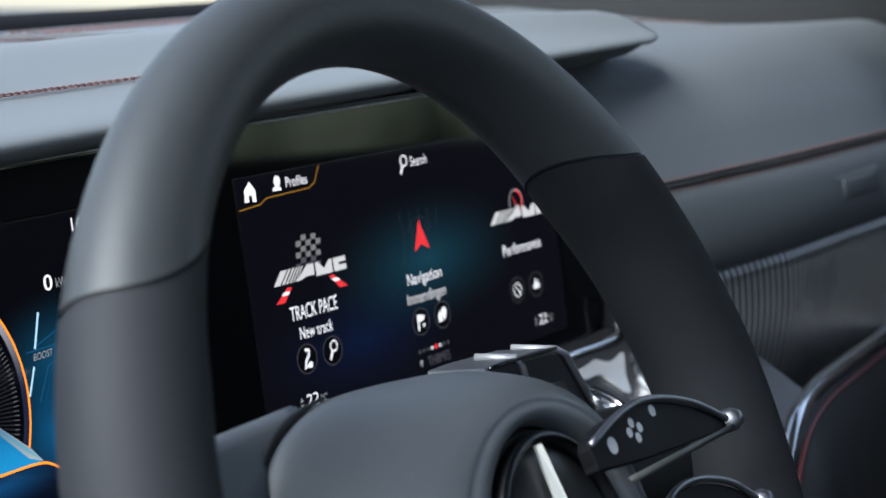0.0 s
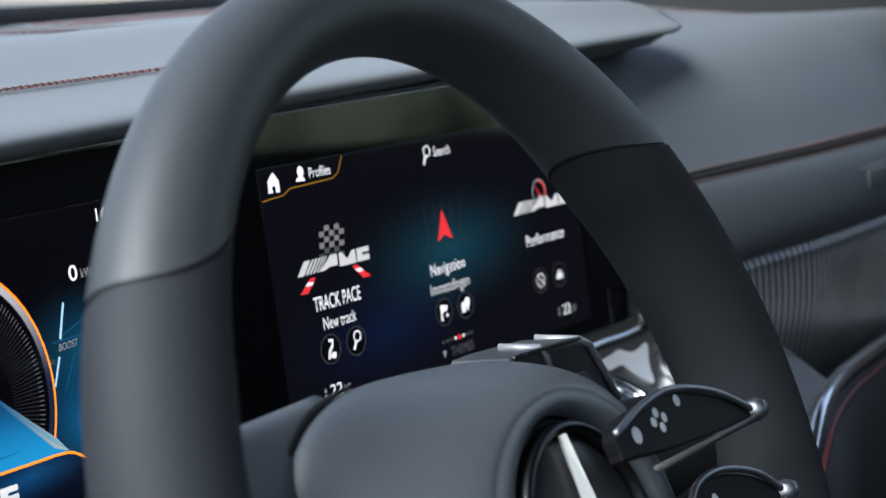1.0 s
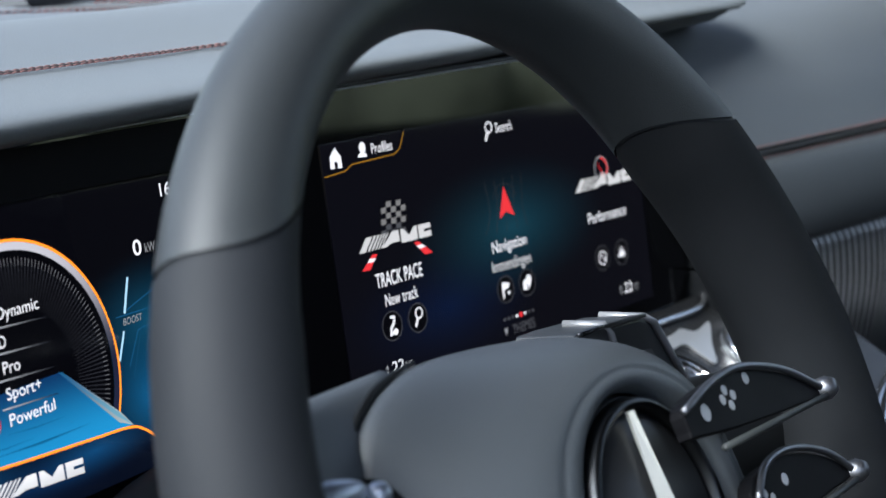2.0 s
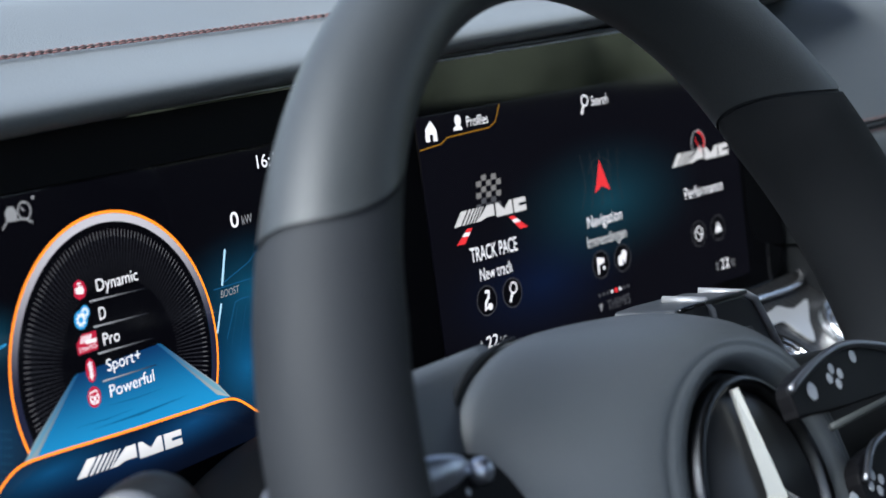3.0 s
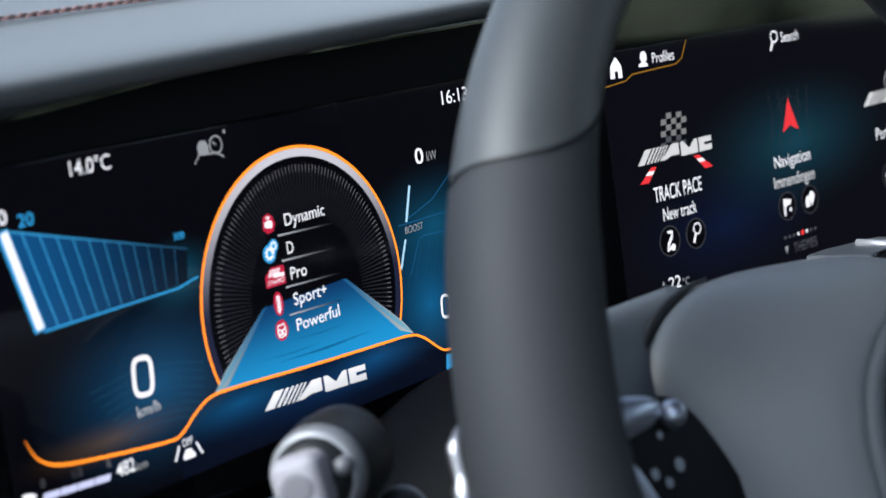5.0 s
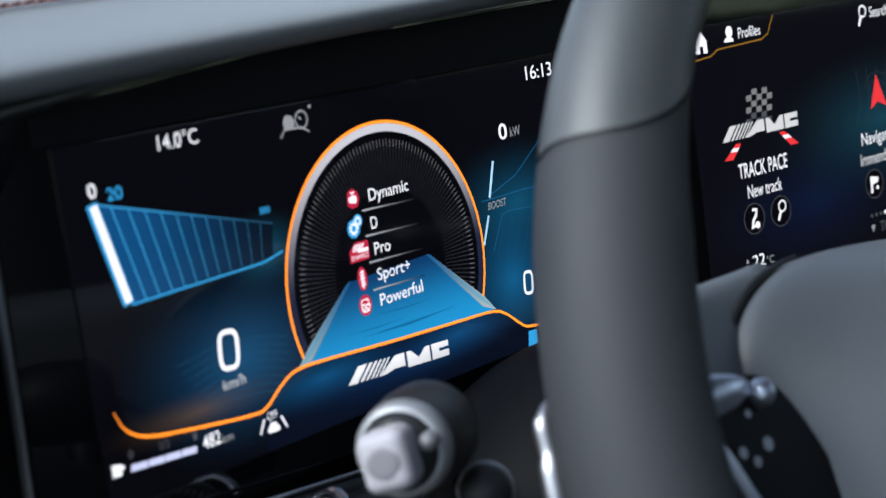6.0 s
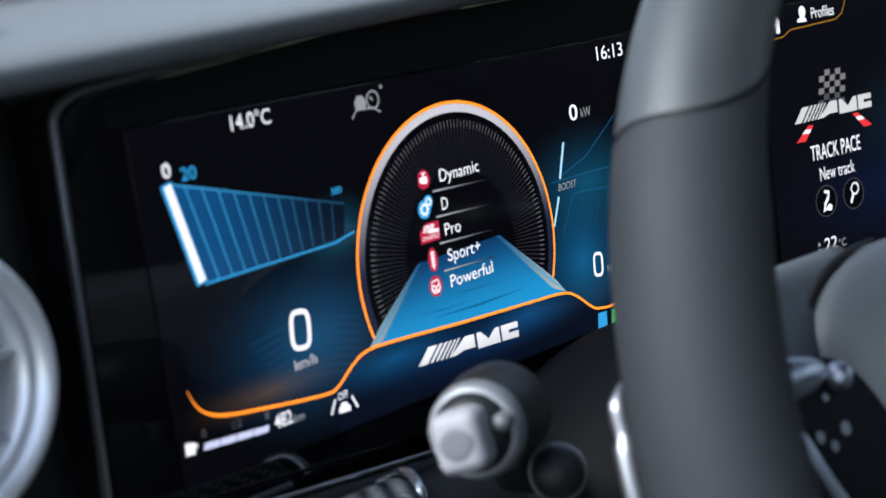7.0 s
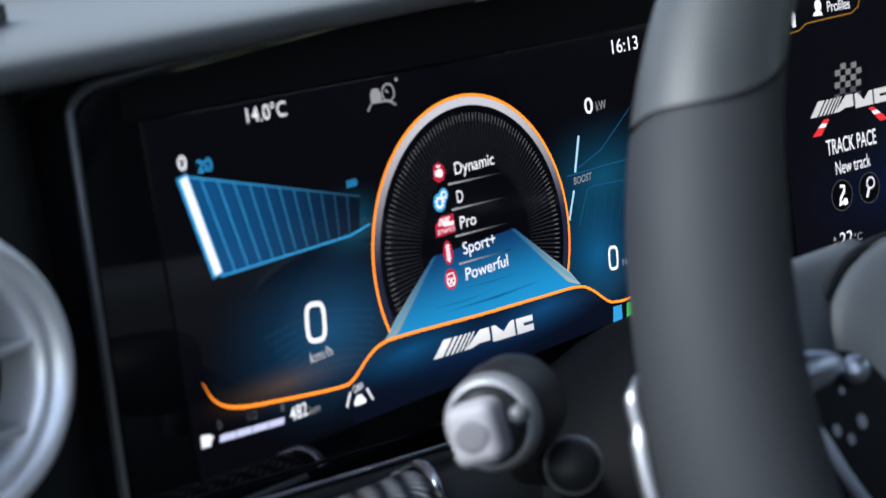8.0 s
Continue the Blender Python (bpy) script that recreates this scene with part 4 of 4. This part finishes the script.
for s in (-1, 1):
    secs = []
    for k in range(13):
        f = k / 12
        x, yf = s * (0.055 + 0.117 * f), 0.0335 - 0.028 * max(0.0, (f - 0.25) / 0.75) ** 1.3
        high = 0.0555 if s < 0 else 0.018 - 0.024 * f
        low = -0.070 + 0.012 * f
        h = high - low
        loop = [(x, yf + 0.022, high - 0.004), (x, yf + 0.008, high), (x, yf + 0.001, high - 0.08 * h), (x, yf - 0.002, high - 0.3 * h), (x, yf, low + 0.3 * h), (x, yf + 0.016, low), (x, yf + 0.034, low + 0.3 * h), (x, yf + 0.034, high - 0.3 * h)]
        secs.append(fine(loop + [loop[0]], 4)[:-1])
    part("spoke", loft(secs, True), COVER_LEATHER if s < 0 else SOFT_BLACK, wheel, "spoke shoulder", True, RIM)


PRINT = worn(material("pad_print", (0.42, 0.44, 0.47), 0.5), 900, 30, 0.05, 0.0001, 0.1)
PAD_BLACK = worn(material("satin_black_pad", (0.005, 0.005, 0.006), 0.5, 0.0, 0.08), 900, 30, 0.04, 0.0001, 0.1)
PAD_METAL = worn(material("dark_satin_metal", (0.24, 0.245, 0.265), 0.42, 1.0), 500, 30, 0.04, 0.0001, 0.1)


def control_pad(outline, depth, edge, bar, symbols, knob):
    """A gloss black lens-shaped pad with a chrome upper edge, a grey lower bar and white symbols."""
    pts = fine([(x, 0, z) for x, z in outline], 5)
    pad = part("control_pad", plate([(p.x, p.z) for p in pts], depth + 0.006, depth), PAD_BLACK, wheel, "gloss black touch control pad", False)
    bevelled(pad, 0.002, 3)
    part("pad_edge", tube(fine([(x, depth - 0.001, z) for x, z in edge], 5), 0.0015, 8), PAD_METAL, pad, "satin metal pad edge")
    part("pad_bar", tube([(x, depth - 0.002, z) for x, z in bar], 0.0014, 8), worn(material("grey_bar", (0.045, 0.05, 0.05), 0.5, 0.2), 600, 30, 0.05, 0.0001, 0.1), pad, "satin grey lower bar")
    for x, z, r in symbols:
        part("pad_symbol", disc(x, z, r * 1.1, depth - 0.0004, 14), PRINT, pad, "", False)
    part("pad_knob", lathe([(0.0, -0.006), (0.003, -0.0055), (0.005, -0.002), (0.005, 0.003)], 16), PAD_METAL, pad, "satin end knob", True, Matrix.Translation((knob[0], depth, knob[1])))


SYMBOLS = [(0.046, -0.0025, 0.0030), (0.066, 0.0010, 0.0018), (0.071, -0.0022, 0.0018), (0.067, -0.0052, 0.0018), (0.062, -0.0018, 0.0018), (0.086, 0.0008, 0.0022)]
control_pad([(0.030, -0.008), (0.036, 0.0042), (0.078, 0.0056), (0.118, -0.0050), (0.146, -0.021), (0.112, -0.019), (0.068, -0.014)], -0.008,
            [(0.030, 0.0018), (0.058, 0.0062), (0.085, 0.0056), (0.118, -0.0040), (0.146, -0.0195)], [(0.045, -0.0165), (0.144, -0.0225)], SYMBOLS, (0.148, -0.020))
control_pad([(0.056, -0.052), (0.060, -0.034), (0.095, -0.033), (0.125, -0.042), (0.145, -0.056), (0.115, -0.056), (0.080, -0.055)], -0.006,
            [(0.058, -0.040), (0.075, -0.031), (0.100, -0.032), (0.128, -0.042), (0.146, -0.056)], [(0.066, -0.056), (0.142, -0.0585)], [(x, z - 0.041, r) for x, z, r in SYMBOLS], (0.147, -0.056))
# gloss black control pod on the driver's outer spoke
pod = part("control_pod", plate([(p.x, p.z) for p in fine([(-0.143, 0, 0.030), (-0.126, 0, 0.0285), (-0.113, 0, 0.0255), (-0.105, 0, 0.0190), (-0.099, 0, 0.0090), (-0.093, 0, -0.0070), (-0.089, 0, -0.0260), (-0.100, 0, -0.0440), (-0.140, 0, -0.0440), (-0.160, 0, -0.0300), (-0.162, 0, 0.0100), (-0.155, 0, 0.0270)], 4)], 0.036, 0.013), PAD_BLACK, wheel, "gloss black control pod", False, RIM)
bevelled(pod, 0.006, 5)
POD_METAL = worn(material("pod_satin_metal", (0.52, 0.55, 0.62), 0.4, 1.0), 500, 30, 0.04, 0.0001, 0.1)
cap_rows = [(-0.152, 0.0130, 0.0315, 0.0185), (-0.143, 0.0105, 0.0318, 0.0185), (-0.134, 0.0090, 0.0305, 0.0190), (-0.126, 0.0090, 0.0285, 0.0195), (-0.120, 0.0105, 0.0265, 0.0205), (-0.1165, 0.0140, 0.0245, 0.0225)]
part("pod_cap", loft([[Vector((x, y + 0.010, hi)), Vector((x, y + 0.002, hi + 0.0004)), Vector((x, y, hi - 0.3 * (hi - lo))), Vector((x, y + 0.001, lo + 0.2 * (hi - lo))), Vector((x, y + 0.004, lo)), Vector((x, y + 0.010, lo))] for x, y, hi, lo in cap_rows], True), POD_METAL, pod, "satin metal pod cap", True, RIM)
part("pod_button", lathe([(0.0, -0.0035), (0.0022, -0.0031), (0.0040, -0.0014), (0.0044, 0.001), (0.0044, 0.004)], 20), POD_METAL, pod, "small satin metal button", True, RIM @ Matrix.Translation((-0.1150, 0.0115, 0.0205)))
for x, z, r in ((-0.1190, 0.0062, 0.0026), (-0.1310, 0.0070, 0.0022), (-0.1262, 0.0030, 0.0020), (-0.1230, 0.0165, 0.0014)):
    part("pod_symbol", disc(x, z, r * 0.8, 0.0126, 16), PAD_METAL, pod, "", False, RIM)
part("pod_rail", tube(fine([(-0.1450, 0.011, 0.0145), (-0.1425, 0.010, 0.0080), (-0.1380, 0.010, -0.0050), (-0.1300, 0.011, -0.0200)], 5), 0.0024, 10), POD_METAL, pod, "satin metal rail", True, RIM)
EMBLEM = RIM @ Matrix.Translation((0, -0.0115, -0.031)) @ Matrix.Diagonal((1.22, 1, 1.22, 1))
DARK_CHROME = worn(material("dark_chrome", (0.10, 0.103, 0.11), 0.28, 1.0), 400, 30, 0.04, 0.0001, 0.08)
part("emblem_ring", lathe([(0.0330, 0.003), (0.0335, -0.001), (0.0350, -0.0022), (0.0368, -0.001), (0.0372, 0.004)], 56), worn(material("black_chrome", (0.05, 0.052, 0.056), 0.35, 1.0), 400, 30, 0.04, 0.0001, 0.08), wheel, "dark chrome emblem ring", True, EMBLEM)
part("emblem_base", lathe([(0.0, 0.000), (0.03, 0.001), (0.032, 0.003), (0.038, 0.004), (0.040, 0.012)], 48), worn(material("emblem_black", (0.02, 0.021, 0.023), 0.35), 800, 30, 0.05, 0.0001, 0.1), wheel, "black emblem disc", True, EMBLEM)
arms = []
for k in range(3):
    a = math.pi / 2 + math.tau * k / 3
    u, v = Vector((math.cos(a), 0, math.sin(a))), Vector((-math.sin(a), 0, math.cos(a)))
    arms.append(loft([[u * r - v * w, u * r + Vector((0, -hh, 0)), u * r + v * w, u * r + Vector((0, 0.002, 0))] for r, w, hh in ((0.0, 0.0042, 0.0045), (0.010, 0.0032, 0.0038), (0.033, 0.0007, 0.002))], True))
part("emblem_star", merged(*arms), worn(material("pale_metal", (0.46, 0.46, 0.43), 0.45, 0.3), 400, 30, 0.04, 0.0001, 0.08), wheel, "plain three armed chrome shape", False, EMBLEM @ Matrix.Translation((0, -0.002, 0)))
part("shift_paddle", tube(fine([(-0.120, 0.038, 0.010), (-0.165, 0.032, 0.034), (-0.182, 0.030, 0.0375), (-0.1855, 0.030, 0.0260), (-0.1885, 0.030, 0.0090), (-0.1900, 0.030, -0.0300)], 6), [0.0028] * 8 + [0.0020] * 6 + [0.0030] * 5 + [0.0038] * 12, 10, False, 1.3), PAD_METAL, wheel, "satin metal shift paddle", True, RIM)

column = thing("steering_column", "black plastic steering column shroud", "steering column", WHEEL)
part("shroud", lathe([(0.0, 0.030), (0.040, 0.030), (0.050, 0.045), (0.056, 0.10), (0.060, 0.17), (0.058, 0.20)], 40), SOFT_BLACK, column)

bm = bmesh.new()
bmesh.ops.create_uvsphere(bm, u_segments=48, v_segments=28, radius=1)
bm.transform(WHEEL.inverted() @ Matrix.Translation((0.051, -0.046, -0.142)) @ Matrix.Diagonal((0.108, 0.080, 0.105, 1)))
part("cowl", bm, worn(material("matt_black_plastic", (0.0045, 0.005, 0.006), 0.6, 0.0, 0.08), 1600, 12, 0.15, 0.0002, 0.15), column, "rounded black column cowl")

# the stalk points its end cap at the driver's door
STALK_END, STALK_RING = Vector((-0.1316, -0.1042, -0.0243)), Vector((-0.1149, -0.0961, -0.0266))


def along(start, end, roll=0.0):
    """A frame whose x runs from start to end."""
    x = (end - start).normalized()
    y = Vector((0, 0, 1)).cross(x).normalized()
    z = x.cross(y)
    m = Matrix((x, y, z)).transposed().to_4x4()
    return Matrix.Translation(end) @ m @ pose(0, 0, 0, roll, 0, 0)


stalk = thing("indicator_stalk", "black indicator stalk with satin metal end cap", "stalk", along(STALK_END, STALK_RING, -10))
part("barrel", lathe([(0.0, -0.007), (0.0085, -0.007), (0.0108, -0.004), (0.0122, 0.0), (0.0130, 0.004), (0.0150, 0.010), (0.0160, 0.020), (0.0158, 0.032), (0.0130, 0.038), (0.0, 0.041)], 40, "x"), SOFT_BLACK, stalk)
part("rod", tube([(0.030, 0, 0)] + [(DASH @ along(STALK_END, STALK_RING, -10)).inverted() @ (DASH @ Vector(q)) for q in ((-0.060, -0.062, -0.060), (0.0, -0.050, -0.085))], 0.0075, 12), SOFT_BLACK, stalk)
SATIN_BAND = worn(material("satin_band", (0.2, 0.207, 0.22), 0.5, 0.5), 400, 30, 0.05, 0.0001, 0.08)
part("band", lathe([(0.0116, -0.0030), (0.0128, -0.0030), (0.0140, 0.0000), (0.0145, 0.0040), (0.0136, 0.0050)], 40, "x"), SATIN_BAND, stalk, "satin metal band")
CAP_METAL = worn(material("cap_metal", (0.24, 0.233, 0.255), 0.6, 0.0, 0.25), 400, 30, 0.05, 0.0001, 0.08)
bevelled(part("end_cap", box(-0.0205, -0.0050, -0.0073, 0.0073, -0.0088, 0.0088), CAP_METAL, stalk, "satin metal end button"), 0.0040, 6)
part("cap_dimple", lathe([(0.0, -0.0207), (0.0030, -0.0208), (0.0044, -0.0207), (0.0050, -0.0202)], 24, "x"), worn(material("dull_metal", (0.12, 0.117, 0.132), 0.6, 0.0, 0.3), 400, 30, 0.04, 0.0001, 0.08), stalk, "shallow dimple")
part("side_nub", lathe([(0.0, -0.0105), (0.0015, -0.0102), (0.0027, -0.0085), (0.0028, -0.004)], 16, "x"), worn(material("nub_plastic", (0.09, 0.092, 0.1), 0.4), 800, 30, 0.04, 0.0001, 0.1), stalk, "small grey nub", True, Matrix.Translation((0, -0.0105, 0.0015)))

adjuster = thing("column_adjuster", "black column adjustment lever with grey band", "lever", along(Vector((-0.0990, -0.1117, -0.0430)), Vector((-0.0816, -0.0976, -0.0500))))
part("barrel", lathe([(0.0, -0.006), (0.0060, -0.0055), (0.0082, -0.002), (0.0086, 0.004), (0.0082, 0.012), (0.0060, 0.018), (0.0060, 0.07)], 28, "x"), SOFT_BLACK, adjuster)
part("band", lathe([(0.0082, -0.002), (0.0091, -0.001), (0.0093, 0.0045), (0.0082, 0.0055)], 28, "x"), SATIN_BAND, adjuster, "satin grey band")

lever = thing("gear_lever", "black gear selector lever with chrome edges", "gear lever", Matrix.Translation((0.20, -0.152, -0.0325)))
LEVER = [(-0.052, 0.0155), (-0.030, 0.014), (0.030, 0.0075), (0.044, 0.003), (0.090, -0.044), (0.074, -0.058), (-0.030, -0.044), (-0.052, -0.036)]
LEVER_EDGE = worn(material("lever_satin_chrome", (0.33, 0.335, 0.35), 0.45, 0.5), 400, 30, 0.04, 0.0001, 0.08)
bevelled(part("body", plate(LEVER, 0.014, -0.014), worn(material("lever_grey", (0.035, 0.038, 0.042), 0.4), 900, 20, 0.1, 0.0002, 0.15), lever, "", False), 0.003, 3)
part("face", plate([(-0.008, -0.004), (0.036, -0.010), (0.070, -0.042), (0.020, -0.040)], -0.0135, -0.0155), worn(material("grey_lever_face", (0.13, 0.135, 0.135), 0.35, 0.2), 600, 30, 0.05, 0.0001, 0.1), lever, "satin grey lever face", False)
part("edge", tube([(-0.016, 0.006, 0.0135), (-0.016, -0.0135, 0.0125), (-0.014, -0.0150, 0.008), (-0.009, -0.0152, -0.004)], 0.0019, 8), LEVER_EDGE, lever, "chrome edge")
part("edge", tube([(0.034, 0.008, 0.0075), (0.036, -0.0135, 0.0055), (0.044, -0.0150, 0.0015), (0.060, -0.0152, -0.0145), (0.088, -0.0152, -0.0435)], 0.0019, 8), LEVER_EDGE, lever, "chrome edge")
part("edge", tube([(-0.050, -0.0145, 0.0150), (-0.030, -0.0145, 0.0135), (0.034, -0.0145, 0.0065)], 0.0010, 8), DARK_CHROME, lever, "dark chrome edge")

# ---- centre console below the displays ----
console = thing("centre_console", "carbon fibre centre console with chrome bezels", "centre console", None, "", "structure")


def deck(s, d, lift=0.0):
    """A place on the sloping deck: s along the centre display, d towards the driver."""
    return CENTRE @ Vector((s, -d - 0.62 * lift, -0.088 - (d - 0.012) * 0.795 + 0.78 * lift))


DECK_TURN = CENTRE @ pose(0, 0, 0, -51.5, 0, 0)


def deck_plate(points, lift, thick):
    bm = bmesh.new()
    a = [bm.verts.new(deck(s, d, lift + thick)) for s, d in points]
    b = [bm.verts.new(deck(s, d, lift)) for s, d in points]
    bm.faces.new(a)
    for i in range(len(a)):
        j = (i + 1) % len(a)
        bm.faces.new((a[i], b[i], b[j], a[j]))
    bm.normal_update()
    bmesh.ops.triangulate(bm, faces=[f for f in bm.faces if len(f.verts) > 4])
    return bm


part("deck", loft([[deck(s, d) for d in (-0.002, 0.02, 0.05, 0.09, 0.13)] for s in (0.05, 0.15, 0.25, 0.35, 0.391)]), CARBON, console, "carbon fibre deck")
part("deck_side", loft([[deck(s, d) for d in (-0.045, -0.02, 0.02, 0.05, 0.09, 0.13)] for s in (0.391, 0.42, 0.50)]), CARBON, console, "carbon fibre side")
part("upper_strip", tube(fine([deck(0.20, 0.007, 0.003), deck(0.294, 0.007, 0.003), deck(0.323, 0.007, 0.003), deck(0.355, 0.008, 0.003), deck(0.375, 0.007, 0.003), deck(0.386, 0.002, 0.003), deck(0.391, -0.008, 0.003), deck(0.388, -0.018, 0.003)], 5), 0.0026, 10), CHROME, console, "chrome strip curving round the display")
outline = fine([(0.293, 0.0175, 0), (0.322, 0.0158, 0), (0.333, 0.0148, 0), (0.344, 0.0195, 0), (0.366, 0.0175, 0), (0.345, 0.030, 0), (0.329, 0.0415, 0), (0.325, 0.034, 0), (0.322, 0.0245, 0), (0.307, 0.0240, 0)], 4)
part("bright_plate", deck_plate([(p.x, p.y) for p in outline], 0.0005, 0.0015), worn(material("bright_metal", (0.8, 0.81, 0.82), 0.35, 0.7), 300, 20, 0.05, 0.0001, 0.1), console, "bright metal plate", False)
part("red_mark", deck_plate([(0.296, 0.004), (0.306, 0.004), (0.306, 0.007), (0.296, 0.007)], 0.004, 0.001), material("red_mark", (0.5, 0.02, 0.02), 0.4), console, "small red mark", False)
for s, d, r in ((0.374, 0.046, 0.027), (0.278, 0.046, 0.023)):
    at = Matrix.Translation(deck(s, d, 0.002)) @ DECK_TURN.to_3x3().to_4x4()
    part("bezel", lathe([(r * 0.62, 0.004), (r * 0.64, -0.004), (r * 0.72, -0.007), (r * 0.80, -0.004), (r * 0.82, -0.001)], 48), CHROME, console, "round chrome bezel", True, at)
    part("bezel", lathe([(r * 0.84, 0.0), (r * 0.86, -0.005), (r * 0.94, -0.0075), (r, -0.005), (r * 1.03, 0.004)], 48), CHROME, console, "round chrome bezel", True, at)
    part("inset", lathe([(0.0, 0.008), (r * 0.5, 0.006), (r * 0.63, 0.002)], 32), PIANO, console, "black inset", True, at)

rail = thing("console_side_rail", "curved chrome rail on a dark leather console side", "console rail", None, "", "structure")
arc = fine([(0.44, -0.215, -0.185), (0.50, -0.220, -0.136), (0.585, -0.220, -0.130), (0.683, -0.220, -0.138), (0.82, -0.222, -0.150), (0.97, -0.224, -0.164), (1.20, -0.226, -0.19)], 6)
part("strip", tube(arc, 0.0055, 10), CHROME, rail, "satin chrome strip")
part("red_line", tube([p + Vector((0, -0.006, -0.012)) for p in arc], 0.003, 8), worn(material("dark_red_piping", (0.06, 0.012, 0.012), 0.5), 900, 30, 0.2, 0.0002, 0.2), rail, "dark red piping")
part("side", loft([[p + Vector((0, -0.004, -0.006)), p + Vector((0, -0.02, -0.03)), p + Vector((0, -0.03, -0.12)), p + Vector((0, 0.0, -0.35))] for p in arc]), SOFT_BLACK, rail, "dark leather side")

# ---- cabin shell, unseen around and behind the camera, to hold off daylight ----
def wall(name, bm, mat, label):
    bm.transform(DASH)
    ob = part(name, bm, mat, None, "", False)
    return tagged(ob, label, "car body", "", "structure")


wall("floor", box(-0.45, 1.25, -2.2, 0.35, -0.72, -0.68), HEADLINER, "black cabin floor carpet")
# unseen roof: height and edges chosen to shade the rim's top and right
wall("roof_shade", box(-0.28, 1.15, -2.0, -0.20, 0.42, 0.46), HEADLINER, "unseen black fabric headliner, edges placed to shade the wheel")
wall("wall_rear", box(-0.45, 1.25, -2.24, -2.2, -0.70, 0.2), HEADLINER, "dark rear cabin wall")
wall("door_1", box(-0.62, -0.56, -2.2, 0.35, -0.70, -0.25), HEADLINER, "black driver door panel")
wall("door_2", box(1.24, 1.30, -2.2, 0.35, -0.70, 0.025), HEADLINER, "black passenger door panel")
# unseen panel above the door line, added to close off rear left light
wall("rear_light_block", box(-0.62, -0.56, -2.2, -0.75, -0.245, 0.05), HEADLINER, "unseen black panel added to block light from the rear left")
wall("bulkhead", box(-0.48, 1.24, 0.30, 0.36, -0.70, 0.02), HEADLINER, "black bulkhead behind dashboard")
for s, x in ((0, -0.40), (1, 1.16)):
    bm = tube([(x + 0.06 - 0.12 * s, -0.20, 0.44), (x - 0.14 + 0.24 * s, 0.40, 0.28), (x - 0.20 + 0.36 * s, 0.62, 0.15)], 0.025, 10)
    wall("pillar", bm, HEADLINER, "black windscreen pillar")
    bm = tube([(x, -1.75, 0.50), (x - 0.07 + 0.14 * s, -1.8, 0.0)], 0.06, 10)
    wall("pillar", bm, HEADLINER, "black door pillar")

# unseen seat, added to keep light from behind off the wheel
seat = thing("light_blocking_seat", "unseen dark driver seat with headrest, added to block light", "car seat", Matrix.Translation((0.08, -0.80, -0.42)))
bevelled(part("cushion", box(-0.25, 0.25, -0.10, 0.30, -0.26, 0.02), SOFT_BLACK, seat), 0.05, 4)
bevelled(part("backrest", box(-0.25, 0.25, -0.26, -0.11, -0.1, 0.60), SOFT_BLACK, seat), 0.05, 4)
bevelled(part("headrest", box(-0.14, 0.14, -0.27, -0.15, 0.61, 0.82), SOFT_BLACK, seat), 0.04, 4)

bm = bmesh.new()
bmesh.ops.create_grid(bm, x_segments=8, y_segments=8, size=600)
tagged(part("ground", bm, GROUND, None, "", False), "grey asphalt ground around the car", "ground", "", "structure")

# a dark row of bushes beyond the passenger side and behind the car
LEAFY = worn(material("far_foliage", (0.155, 0.18, 0.125), 0.9), 3.0, 0.6, 0.6, 0.2, 0.6)


def tree_row(a, b, n):
    rng = random.Random(5)
    clumps = []
    for k in range(n):
        p = Vector(a).lerp(Vector(b), k / (n - 1))
        for j in range(5):
            bm = bmesh.new()
            bmesh.ops.create_icosphere(bm, subdivisions=2, radius=rng.uniform(0.55, 0.95))
            for v in bm.verts:
                v.co *= 1 + 0.25 * noise.noise(v.co * 1.7 + Vector((k, j, 0)))
            bm.transform(Matrix.Translation(p + Vector((rng.uniform(-0.6, 0.6), rng.uniform(-1, 1), 0.4 + j * 0.5 + rng.uniform(-0.1, 0.1)))))
            clumps.append(bm)
    return merged(*clumps)


tagged(part("backdrop", merged(tree_row((11, -14, 0), (11, 0.5, 0), 22), tree_row((11, -12, 0), (3, -13, 0), 12)), LEAFY, None), "dark green far row of bushes", "bushes", "", "structure")
